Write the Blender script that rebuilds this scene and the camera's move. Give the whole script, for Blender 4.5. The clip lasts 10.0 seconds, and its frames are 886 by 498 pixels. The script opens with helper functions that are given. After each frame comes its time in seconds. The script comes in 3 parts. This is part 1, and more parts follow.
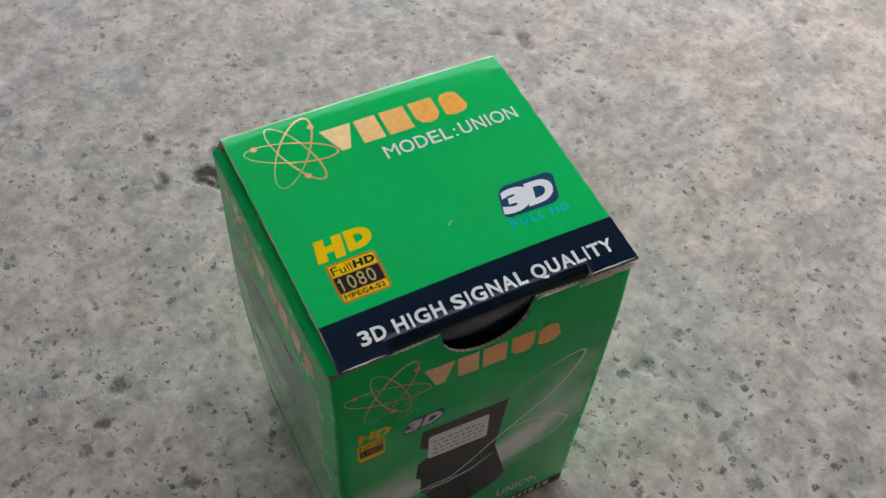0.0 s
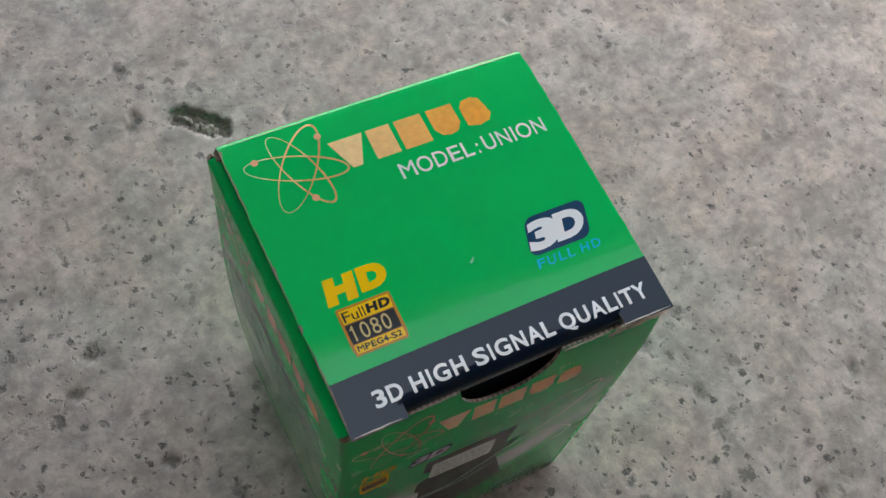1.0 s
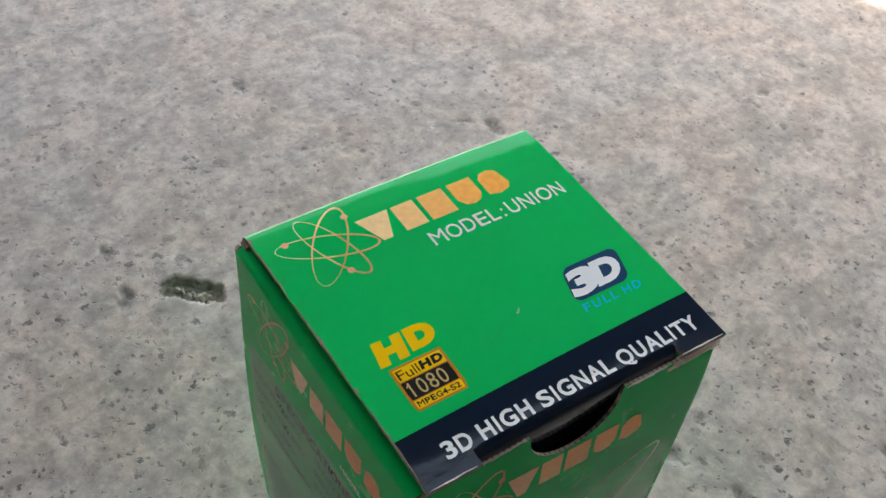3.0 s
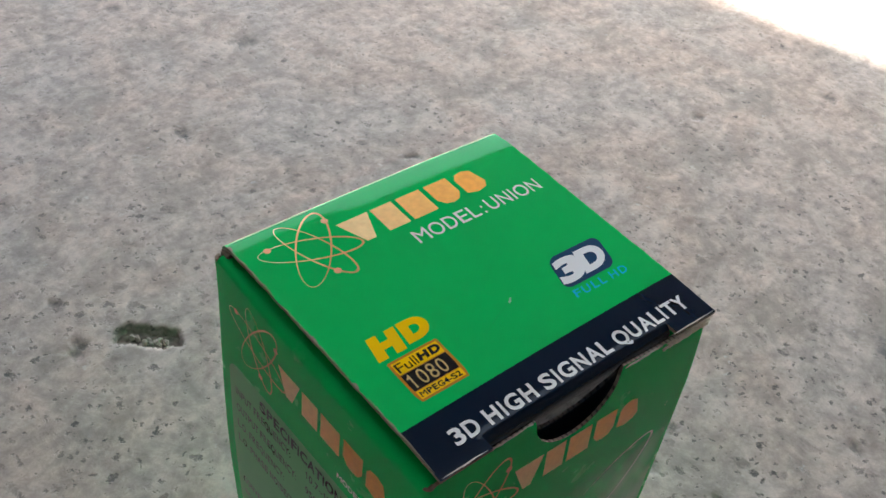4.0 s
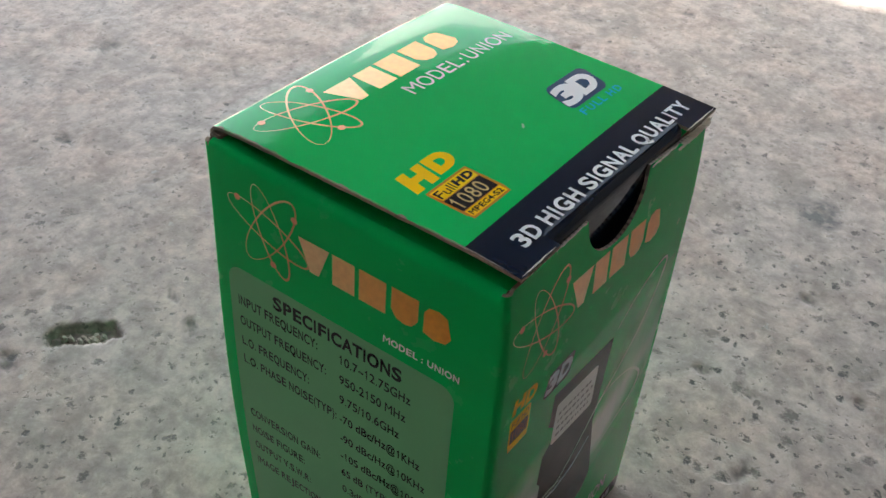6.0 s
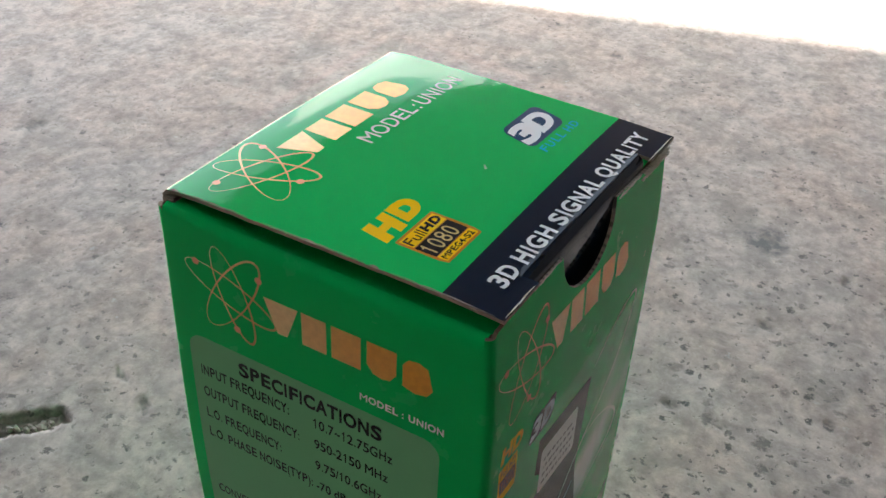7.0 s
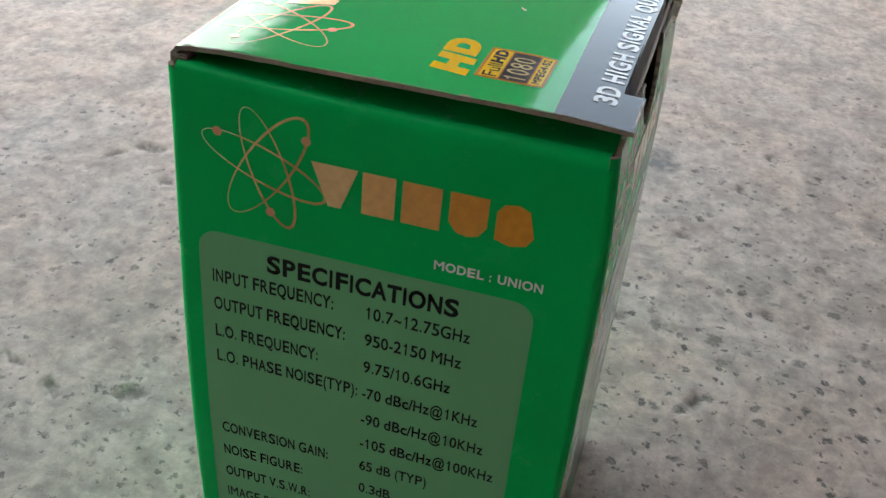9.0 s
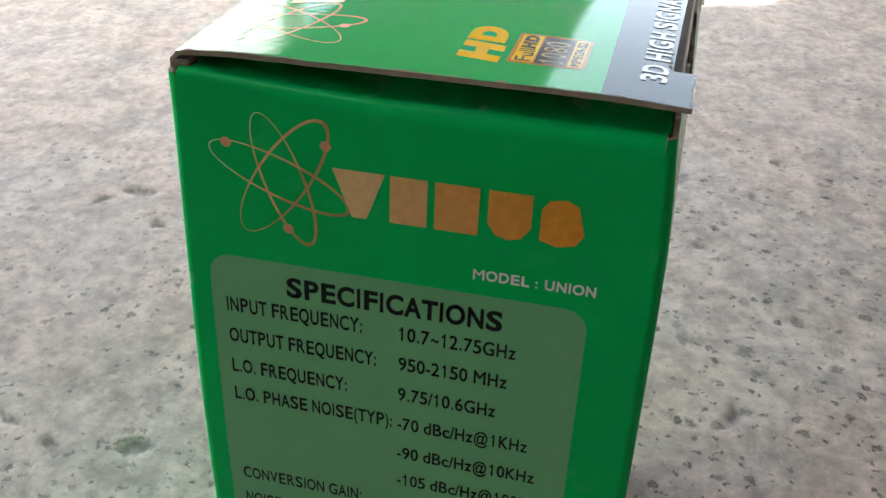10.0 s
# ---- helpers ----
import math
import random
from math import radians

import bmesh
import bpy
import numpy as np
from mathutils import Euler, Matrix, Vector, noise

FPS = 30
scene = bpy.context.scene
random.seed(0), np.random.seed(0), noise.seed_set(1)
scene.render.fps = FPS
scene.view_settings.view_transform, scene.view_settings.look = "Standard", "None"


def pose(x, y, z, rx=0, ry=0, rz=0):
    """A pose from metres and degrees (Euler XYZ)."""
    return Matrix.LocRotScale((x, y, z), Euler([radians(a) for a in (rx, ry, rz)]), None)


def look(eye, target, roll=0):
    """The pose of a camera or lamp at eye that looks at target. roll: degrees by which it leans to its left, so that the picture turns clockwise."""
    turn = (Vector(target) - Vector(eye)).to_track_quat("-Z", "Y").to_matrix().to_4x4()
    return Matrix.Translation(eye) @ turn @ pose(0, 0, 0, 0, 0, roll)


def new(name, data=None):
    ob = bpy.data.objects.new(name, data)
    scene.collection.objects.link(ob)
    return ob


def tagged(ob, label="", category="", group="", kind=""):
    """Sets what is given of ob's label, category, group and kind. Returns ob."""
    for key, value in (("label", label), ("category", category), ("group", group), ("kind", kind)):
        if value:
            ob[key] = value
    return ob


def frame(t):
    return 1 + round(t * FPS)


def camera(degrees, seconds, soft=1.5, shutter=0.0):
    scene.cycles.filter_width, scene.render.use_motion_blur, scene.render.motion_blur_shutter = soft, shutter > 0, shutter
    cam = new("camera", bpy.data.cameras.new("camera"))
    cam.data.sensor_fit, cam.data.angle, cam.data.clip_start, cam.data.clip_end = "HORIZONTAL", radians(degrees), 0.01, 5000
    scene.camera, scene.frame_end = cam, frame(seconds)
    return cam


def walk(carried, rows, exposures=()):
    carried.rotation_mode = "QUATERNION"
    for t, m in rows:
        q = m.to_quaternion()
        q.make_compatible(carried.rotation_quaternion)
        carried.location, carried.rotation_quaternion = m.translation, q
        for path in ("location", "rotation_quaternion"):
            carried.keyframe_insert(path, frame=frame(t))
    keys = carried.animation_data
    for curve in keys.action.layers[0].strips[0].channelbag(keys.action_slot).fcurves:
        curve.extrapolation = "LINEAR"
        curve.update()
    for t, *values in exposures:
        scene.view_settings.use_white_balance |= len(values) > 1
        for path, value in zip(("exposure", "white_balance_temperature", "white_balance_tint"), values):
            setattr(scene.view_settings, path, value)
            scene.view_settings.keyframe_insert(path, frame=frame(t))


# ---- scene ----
LENS = 47.80
cam = camera(LENS, 10.0)
# seconds, eye in metres, yaw, pitch and roll in degrees
PATH = [
    (0.0, -0.0579, -0.1187, 0.2896, -28.61, -55.27, 3.09),
    (0.5, -0.0531, -0.0938, 0.2975, -33.10, -60.97, 8.97),
    (1.0, -0.0521, -0.0764, 0.2918, -35.67, -63.18, 11.48),
    (1.5, -0.0276, -0.0693, 0.2854, -25.62, -65.04, 2.15),
    (2.0, -0.0319, -0.0691, 0.2763, -26.92, -62.75, 3.75),
    (2.5, -0.0542, -0.0804, 0.2678, -33.51, -55.73, 6.10),
    (2.7, -0.0670, -0.0910, 0.2691, -34.77, -51.51, 5.07),
    (3.8, -0.0896, -0.0947, 0.2620, -41.57, -46.10, 7.47),
    (4.0, -0.0937, -0.0947, 0.2567, -42.75, -44.47, 6.33),
    (4.5, -0.1028, -0.0927, 0.2461, -46.85, -42.88, 5.60),
    (5.0, -0.1176, -0.0853, 0.2349, -51.79, -42.15, 5.37),
    (5.2, -0.1208, -0.0878, 0.2320, -52.20, -41.90, 4.05),
    (6.3, -0.1305, -0.0876, 0.2201, -55.88, -39.79, 3.11),
    (6.5, -0.1287, -0.0862, 0.2208, -56.36, -38.32, 2.07),
    (7.0, -0.1306, -0.0812, 0.2165, -59.33, -37.29, 1.92),
    (7.5, -0.1393, -0.0701, 0.2033, -64.55, -36.77, 3.68),
    (8.0, -0.1430, -0.0579, 0.1936, -69.69, -35.41, 3.97),
    (8.5, -0.1483, -0.0483, 0.1870, -73.38, -35.00, 5.36),
    (9.0, -0.1495, -0.0402, 0.1814, -75.42, -35.35, 5.33),
    (9.5, -0.1454, -0.0340, 0.1773, -76.02, -34.83, 4.63),
    (10.0, -0.1431, -0.0315, 0.1696, -76.25, -32.95, 2.10),
]


def eye_pose(x, y, z, yaw, pitch, roll):
    return pose(x, y, z, 0, 0, yaw) @ pose(0, 0, 0, 90 + pitch) @ pose(0, 0, 0, 0, 0, roll)


EXPOSURES = [(0.0, 3.78, 6500, 10), (1.0, 3.64, 6500, 10), (2.5, 3.74, 6500, 10), (4.5, 3.50, 6500, 10), (5.2, 3.50, 6500, 10), (6.5, 3.70, 6500, 10), (7.5, 3.51, 6500, 10), (8.5, 3.62, 6500, 10), (10.0, 3.95, 6500, 10)]
walk(cam, [(t, eye_pose(*row)) for t, *row in PATH], EXPOSURES)

# ---- daylight ----
SUN_EL, SUN_AZ = 60.0, 190.0          # elevation; direction in plan from +x towards +y
world = bpy.data.worlds.new("sky")
scene.world = world
world.use_nodes = True
wn = world.node_tree
sky = wn.nodes.new("ShaderNodeTexSky")
sky.sky_type = "NISHITA"
sky.sun_disc = False
sky.sun_elevation = radians(SUN_EL)
sky.sun_rotation = radians(90 - SUN_AZ)
sky.air_density, sky.dust_density, sky.ozone_density = 0.8, 1.6, 0.5
wn.nodes["Background"].inputs[1].default_value = 0.099
haze = wn.nodes.new("ShaderNodeMix")               # a thin tint over the whole sky
haze.data_type, haze.blend_type = "RGBA", "MULTIPLY"
haze.inputs[0].default_value = 1.0
haze.inputs[7].default_value = (0.885, 0.92, 0.86, 1)
pale = wn.nodes.new("ShaderNodeHueSaturation")      # a milky sky, paler than clear air
pale.inputs["Saturation"].default_value = 0.5
wn.links.new(sky.outputs[0], pale.inputs["Color"])
wn.links.new(pale.outputs[0], haze.inputs[6])
wn.links.new(haze.outputs[2], wn.nodes["Background"].inputs[0])
sun = new("sun", bpy.data.lights.new("sun", "SUN"))
sun.data.energy = 5.0
sun.data.angle = radians(3.0)
sun.data.color = (1.0, 0.945, 0.87)
sun.matrix_world = look((math.cos(radians(SUN_AZ)) * 8, math.sin(radians(SUN_AZ)) * 8, 8 * math.tan(radians(SUN_EL))), (0, 0, 0))
MM = 0.001


# ---- materials ----
def material(name):
    m = bpy.data.materials.new(name)
    m.use_nodes = True
    nt = m.node_tree
    return m, nt, nt.nodes["Principled BSDF"]


def node(nt, kind, **sockets):
    n = nt.nodes.new(kind)
    for key, value in sockets.items():
        n.inputs[key.replace("_", " ")].default_value = value
    return n


def mapping(nt, scale=(1, 1, 1), output="Object"):
    co = nt.nodes.new("ShaderNodeTexCoord")
    mp = node(nt, "ShaderNodeMapping", Scale=scale)
    nt.links.new(co.outputs[output], mp.inputs["Vector"])
    return mp.outputs[0]


def noise_tex(nt, vec, scale, detail=3.0, rough=0.55, distort=0.0):
    n = node(nt, "ShaderNodeTexNoise", Scale=scale, Detail=detail, Roughness=rough, Distortion=distort)
    nt.links.new(vec, n.inputs["Vector"])
    return n.outputs["Fac"]


def ramp(nt, fac, stops):
    r = nt.nodes.new("ShaderNodeValToRGB")
    while len(r.color_ramp.elements) < len(stops):
        r.color_ramp.elements.new(0.5)
    for e, (p, c) in zip(r.color_ramp.elements, stops):
        e.position = p
        e.color = (*c, 1) if len(c) == 3 else c
    nt.links.new(fac, r.inputs[0])
    return r.outputs[0]


def grey(v):
    return (v, v, v)


def mix(nt, fac, a, b, mode="MIX"):
    m = nt.nodes.new("ShaderNodeMix")
    m.data_type, m.blend_type = "RGBA", mode
    for sock, value in ((0, fac), (6, a), (7, b)):
        if isinstance(value, (int, float)):
            m.inputs[sock].default_value = value
        elif isinstance(value, tuple):
            m.inputs[sock].default_value = (*value, 1)
        else:
            nt.links.new(value, m.inputs[sock])
    return m.outputs[2]


def calc(nt, op, a, b=0.0):
    m = nt.nodes.new("ShaderNodeMath")
    m.operation = op
    for sock, value in ((0, a), (1, b)):
        if isinstance(value, (int, float)):
            m.inputs[sock].default_value = value
        else:
            nt.links.new(value, m.inputs[sock])
    return m.outputs[0]


def bump(nt, bsdf, height, strength, distance, below=None):
    b = node(nt, "ShaderNodeBump", Strength=strength, Distance=distance)
    nt.links.new(height, b.inputs["Height"])
    if below is not None:
        nt.links.new(below, b.inputs["Normal"])
    nt.links.new(b.outputs[0], bsdf.inputs["Normal"])
    return b.outputs[0]


def varnished(name, colour, rough=0.1, flutes=None, vary=0.06, ior=1.42, ridges=0.02):
    """Varnished print on corrugated board: slight mottling, faint flute relief."""
    m, nt, bsdf = material(name)
    vec = mapping(nt)
    mottle = noise_tex(nt, vec, 60, 3)
    fine = noise_tex(nt, vec, 900, 2)
    dark = tuple(c * (1 - vary) for c in colour)
    light = tuple(min(1, c * (1 + vary)) for c in colour)
    nt.links.new(mix(nt, mottle, dark, light), bsdf.inputs["Base Color"])
    bsdf.inputs["IOR"].default_value = ior
    nt.links.new(ramp(nt, noise_tex(nt, vec, 140, 4), [(0.3, grey(rough * 0.7)), (0.75, grey(rough * 1.6))]), bsdf.inputs["Roughness"])
    wobble = bump(nt, bsdf, mottle, 0.06, 0.001)
    wobble = bump(nt, bsdf, noise_tex(nt, vec, 420, 2), ridges * 2.6, 0.0003, wobble)
    if flutes is not None:
        w = node(nt, "ShaderNodeTexWave", Scale=1 / 0.0016 / 6.2832 * 2, Distortion=3.0, Detail=2.0)
        w.bands_direction = flutes
        nt.links.new(vec, w.inputs["Vector"])
        wobble = bump(nt, bsdf, w.outputs["Fac"], ridges, 0.0001, wobble)
    bump(nt, bsdf, fine, 0.02, 0.0001, wobble)
    return m


GREEN = (0.0, 0.49, 0.1)
green_lid = varnished("green_varnished_lid", GREEN, 0.05, "X", ior=1.34, ridges=0.016)
green = varnished("green_varnished_board", GREEN, 0.2, "Z", ior=1.21)
navy = varnished("navy_print", (0.0015, 0.009, 0.024), 0.06, "X", ior=1.35)
white_ink = varnished("white_ink", (0.86, 0.86, 0.86), 0.12)
dark_ink = varnished("dark_green_ink", (0.002, 0.006, 0.003), 0.3, ior=1.3)
panel_ink = varnished("pale_green_panel_ink", (0.17, 0.465, 0.215), 0.12, "Z", ior=1.3)
yellow_ink = varnished("yellow_ink", (0.95, 0.58, 0.0), 0.12)
gold_ink = varnished("pale_gold_ink", (0.6, 0.45, 0.18), 0.12)
amber_ink = varnished("amber_ink", (0.55, 0.22, 0.02), 0.12)
black_ink = varnished("black_ink", (0.012, 0.012, 0.012), 0.12)
grey_ink = varnished("grey_ink", (0.022, 0.022, 0.025), 0.15)
cyan_ink = varnished("cyan_ink", (0.0, 0.48, 0.8), 0.12)
blue_ink = varnished("blue_ink", (0.01, 0.05, 0.12), 0.12)
faint_ink = varnished("faint_grey_ink", (0.3, 0.3, 0.31), 0.2)
streak_ink = varnished("pale_streak_ink", (0.75, 0.88, 0.74), 0.15)
scuff_ink = varnished("scuffed_green", (0.005, 0.44, 0.1), 0.2)
worn_nick = varnished("pale_nick", (0.3, 0.55, 0.35), 0.4)
steel_ink = varnished("pale_blue_ink", (0.55, 0.64, 0.68), 0.12)


def foil(name, colour, coat=1.25):
    m, nt, bsdf = material(name)
    grain = noise_tex(nt, mapping(nt), 700, 3)
    nt.links.new(mix(nt, grain, tuple(c * 0.75 for c in colour), tuple(min(1, c * 1.2) for c in colour)), bsdf.inputs["Base Color"])
    bsdf.inputs["Roughness"].default_value = 0.4
    bsdf.inputs["Metallic"].default_value = 0.45
    bsdf.inputs["Coat Weight"].default_value = 1.0
    bsdf.inputs["Coat Roughness"].default_value = 0.05
    bsdf.inputs["Coat IOR"].default_value = coat
    bump(nt, bsdf, grain, 0.1, 0.0001)
    return m


WORD_FOILS = [foil("orange_foil", tuple(a + (b - a) * k for a, b in zip((0.95, 0.6, 0.27), (0.9, 0.37, 0.03)))) for k in (0.0, 0.35, 0.7, 0.9, 1.0)]
EMBLEM_FOILS = [foil("pale_gold_foil", (0.95, 0.82, 0.52)), foil("gold_foil", (0.8, 0.55, 0.24)), foil("copper_foil", (0.62, 0.36, 0.13))]
copper_dot = foil("copper_dot_foil", (0.72, 0.38, 0.2))


def glow_print():
    """Green print with pale light that spreads from two places, as it is printed on the board."""
    m, nt, bsdf = material("glow_print")
    vec = mapping(nt)
    rays = noise_tex(nt, mapping(nt, (260, 30, 1)), 1.0, 3)
    col = mix(nt, noise_tex(nt, vec, 60, 3), tuple(c * 0.94 for c in GREEN), tuple(c * 1.06 for c in GREEN))
    for cu_, cv, rx, ry, turn, power in ((0.0115, 0.0455, 0.013, 0.009, 35, 2.4), (0.021, 0.053, 0.026, 0.011, 38, 0.9), (-0.019, 0.047, 0.012, 0.007, 15, 1.8), (-0.024, 0.053, 0.02, 0.011, 20, 0.75), (0.021, 0.068, 0.02, 0.008, 60, 0.45), (0.002, 0.03, 0.03, 0.005, 28, 0.35)):
        mp = node(nt, "ShaderNodeMapping", Location=(cu_, cv, 0), Rotation=(0, 0, radians(turn)), Scale=(rx, ry, 1))
        mp.vector_type = "TEXTURE"
        nt.links.new(vec, mp.inputs[0])
        far = nt.nodes.new("ShaderNodeVectorMath")
        far.operation = "LENGTH"
        nt.links.new(mp.outputs[0], far.inputs[0])
        fall = ramp(nt, far.outputs["Value"], [(0.0, grey(1.0)), (0.45, grey(0.42)), (1.0, grey(0))])
        col = mix(nt, calc(nt, "MULTIPLY", fall, calc(nt, "MULTIPLY", calc(nt, "ADD", rays, 0.5), power)), col, (0.82, 0.9, 0.85))
    nt.links.new(col, bsdf.inputs["Base Color"])
    bsdf.inputs["Roughness"].default_value = 0.14
    return m


glow_ink = glow_print()


def board(name, colour, stripes):
    """Raw grey-brown board; stripes: the flutes that show along a cut edge."""
    m, nt, bsdf = material(name)
    vec = mapping(nt)
    fibre = noise_tex(nt, vec, 1500, 4)
    col = mix(nt, fibre, tuple(c * 0.6 for c in colour), tuple(c * 1.3 for c in colour))
    if stripes:
        w = node(nt, "ShaderNodeTexWave", Scale=260.0, Distortion=1.5, Detail=2.0)
        w.bands_direction = "X"
        nt.links.new(vec, w.inputs["Vector"])
        col = mix(nt, ramp(nt, w.outputs["Fac"], [(0.1, grey(0.15)), (0.45, grey(1))]), tuple(c * 0.3 for c in colour), col)
    nt.links.new(col, bsdf.inputs["Base Color"])
    bsdf.inputs["Roughness"].default_value = 0.9
    bump(nt, bsdf, fibre, 0.5, 0.0002)
    return m


cut_edge = board("cut_board_edge", (0.62, 0.56, 0.47), True)
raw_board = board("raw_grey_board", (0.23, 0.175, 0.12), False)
worn_edge = board("worn_lid_edge", (0.27, 0.225, 0.165), False)


def concrete():
    m, nt, bsdf = material("worn_concrete")
    vec = mapping(nt)
    mid = noise_tex(nt, vec, 48, 5, 0.6, 0.6)
    fine = noise_tex(nt, vec, 330, 4, 0.6)
    # tan and grey areas a few centimetres wide, mottled
    col = mix(nt, ramp(nt, noise_tex(nt, vec, 17, 4, 0.6, 0.7), [(0.4, grey(0)), (0.62, grey(1))]), (0.436, 0.339, 0.288), (0.406, 0.341, 0.304))
    col = mix(nt, 0.65, col, ramp(nt, noise_tex(nt, vec, 72, 6, 0.68, 0.4), [(0.28, grey(0.24)), (0.72, grey(0.76))]), "OVERLAY")
    col = mix(nt, 0.6, col, ramp(nt, noise_tex(nt, vec, 210, 5, 0.7, 0.2), [(0.28, grey(0.22)), (0.72, grey(0.78))]), "OVERLAY")
    # pale cement bloom in ragged patches
    bloom = ramp(nt, noise_tex(nt, vec, 58, 6, 0.72, 0.6), [(0.52, grey(0)), (0.65, grey(0.55))])
    col = mix(nt, bloom, col, (0.6, 0.51, 0.45))
    # worn hollows: soft dark smudges
    smudge = ramp(nt, noise_tex(nt, vec, 33, 6, 0.74, 0.9), [(0.52, grey(0)), (0.68, grey(0.7))])
    col = mix(nt, smudge, col, (0.26, 0.222, 0.19))
    # specks and holes of uneven size with ragged rims, gathered in patches; most in one worn area
    warped = mix(nt, 0.0045, mix(nt, 0.0022, vec, node_colour(nt, vec, 900), "ADD"), node_colour(nt, vec, 230), "ADD")
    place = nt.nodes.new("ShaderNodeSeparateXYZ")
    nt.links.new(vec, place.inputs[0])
    worn = nt.nodes.new("ShaderNodeVectorMath")
    worn.operation = "DISTANCE"
    nt.links.new(vec, worn.inputs[0])
    worn.inputs[1].default_value = (-0.04, -0.1, 0.0)
    rough_side = calc(nt, "MINIMUM", calc(nt, "SUBTRACT", 0.2, worn.outputs["Value"]), 0.1)
    pits = None
    for scale, size, share, soft_rim, dark, gather, shade in (
        (58, 0.24, 0.32, 0.26, 0.55, 14, (0.21, 0.185, 0.16)), (122, 0.21, 0.4, 0.17, 0.75, 19, (0.1, 0.092, 0.082)),
        (215, 0.27, 0.5, 0.12, 0.92, 27, (0.07, 0.063, 0.058)), (400, 0.3, 0.48, 0.15, 0.85, 44, (0.085, 0.078, 0.07))):
        v = node(nt, "ShaderNodeTexVoronoi", Scale=scale, Randomness=1.0)
        nt.links.new(warped, v.inputs["Vector"])
        sep = nt.nodes.new("ShaderNodeSeparateColor")
        nt.links.new(v.outputs["Color"], sep.inputs[0])
        reach = calc(nt, "MULTIPLY", calc(nt, "SUBTRACT", sep.outputs[0], 1 - share), size / share)
        near = ramp(nt, calc(nt, "SUBTRACT", v.outputs["Distance"], reach), [(0.0, grey(1)), (soft_rim, grey(0))])
        there = ramp(nt, sep.outputs[0], [(1 - share, grey(0)), (1 - share + 0.08, grey(1))])
        crowd = calc(nt, "ADD", noise_tex(nt, vec, gather, 4, 0.6), calc(nt, "MULTIPLY", rough_side, 0.8))
        patch = ramp(nt, crowd, [(0.38, grey(0.2 if scale < 300 else 0.4)), (0.58, grey(1))])
        ragged = ramp(nt, noise_tex(nt, vec, scale * 4, 4, 0.65), [(0.32, grey(0.35)), (0.5, grey(1))])
        spot = calc(nt, "MULTIPLY", calc(nt, "MULTIPLY", calc(nt, "MULTIPLY", near, there), patch), ragged)
        col = mix(nt, calc(nt, "MULTIPLY", spot, dark), col, shade)
        pits = spot if pits is None else calc(nt, "MAXIMUM", pits, spot)
    # a few pale chips
    v = node(nt, "ShaderNodeTexVoronoi", Scale=190, Randomness=1.0)
    nt.links.new(warped, v.inputs["Vector"])
    sep = nt.nodes.new("ShaderNodeSeparateColor")
    nt.links.new(v.outputs["Color"], sep.inputs[0])
    fleck = calc(nt, "MULTIPLY", ramp(nt, v.outputs["Distance"], [(0.1, grey(1)), (0.32, grey(0))]), ramp(nt, sep.outputs[2], [(0.86, grey(0)), (0.94, grey(0.75))]))
    col = mix(nt, fleck, col, (0.62, 0.59, 0.55))
    # darker tone in the dents, fading back where the slab lies deeper
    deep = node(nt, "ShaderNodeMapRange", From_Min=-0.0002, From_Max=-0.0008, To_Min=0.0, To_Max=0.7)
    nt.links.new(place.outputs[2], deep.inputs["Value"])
    deep_fade = node(nt, "ShaderNodeMapRange", From_Min=-0.0011, From_Max=-0.002, To_Min=1.0, To_Max=0.35)
    nt.links.new(place.outputs[2], deep_fade.inputs["Value"])
    dent_tone = calc(nt, "MULTIPLY", calc(nt, "MULTIPLY", deep.outputs[0], deep_fade.outputs[0]), ramp(nt, noise_tex(nt, vec, 420, 4, 0.6), [(0.36, grey(0.35)), (0.56, grey(1))]))
    col = mix(nt, dent_tone, col, (0.1, 0.095, 0.088))
    # a dark smear
    off = nt.nodes.new("ShaderNodeVectorMath")
    off.operation = "DISTANCE"
    nt.links.new(mix(nt, 0.008, vec, node_colour(nt, vec, 150), "ADD"), off.inputs[0])
    off.inputs[1].default_value = (0.188, -0.028, 0.004)
    mask = ramp(nt, calc(nt, "MULTIPLY", off.outputs["Value"], 20), [(0.11, grey(1)), (0.21, grey(0))])
    col = mix(nt, calc(nt, "MULTIPLY", mask, ramp(nt, noise_tex(nt, vec, 190, 3), [(0.4, grey(0.1)), (0.55, grey(0.8))])), col, (0.11, 0.11, 0.115))
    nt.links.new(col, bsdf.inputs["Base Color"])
    bsdf.inputs["Roughness"].default_value = 0.66
    low = bump(nt, bsdf, mid, 0.25, 0.002)
    low = bump(nt, bsdf, calc(nt, "SUBTRACT", 1.0, pits), 0.35, 0.0008, low)
    bump(nt, bsdf, fine, 0.18, 0.0004, low)
    return m


def node_colour(nt, vec, scale):
    n = node(nt, "ShaderNodeTexNoise", Scale=scale, Detail=2.0)
    nt.links.new(vec, n.inputs["Vector"])
    return n.outputs["Color"]


def plaster(name, colour, rough=0.85):
    m, nt, bsdf = material(name)
    vec = mapping(nt)
    a = noise_tex(nt, vec, 1.5, 5)
    b = noise_tex(nt, vec, 40, 4)
    nt.links.new(mix(nt, 0.3, mix(nt, a, tuple(c * 0.8 for c in colour), tuple(c * 1.1 for c in colour)), b, "OVERLAY"), bsdf.inputs["Base Color"])
    bsdf.inputs["Roughness"].default_value = rough
    bump(nt, bsdf, b, 0.3, 0.004)
    return m


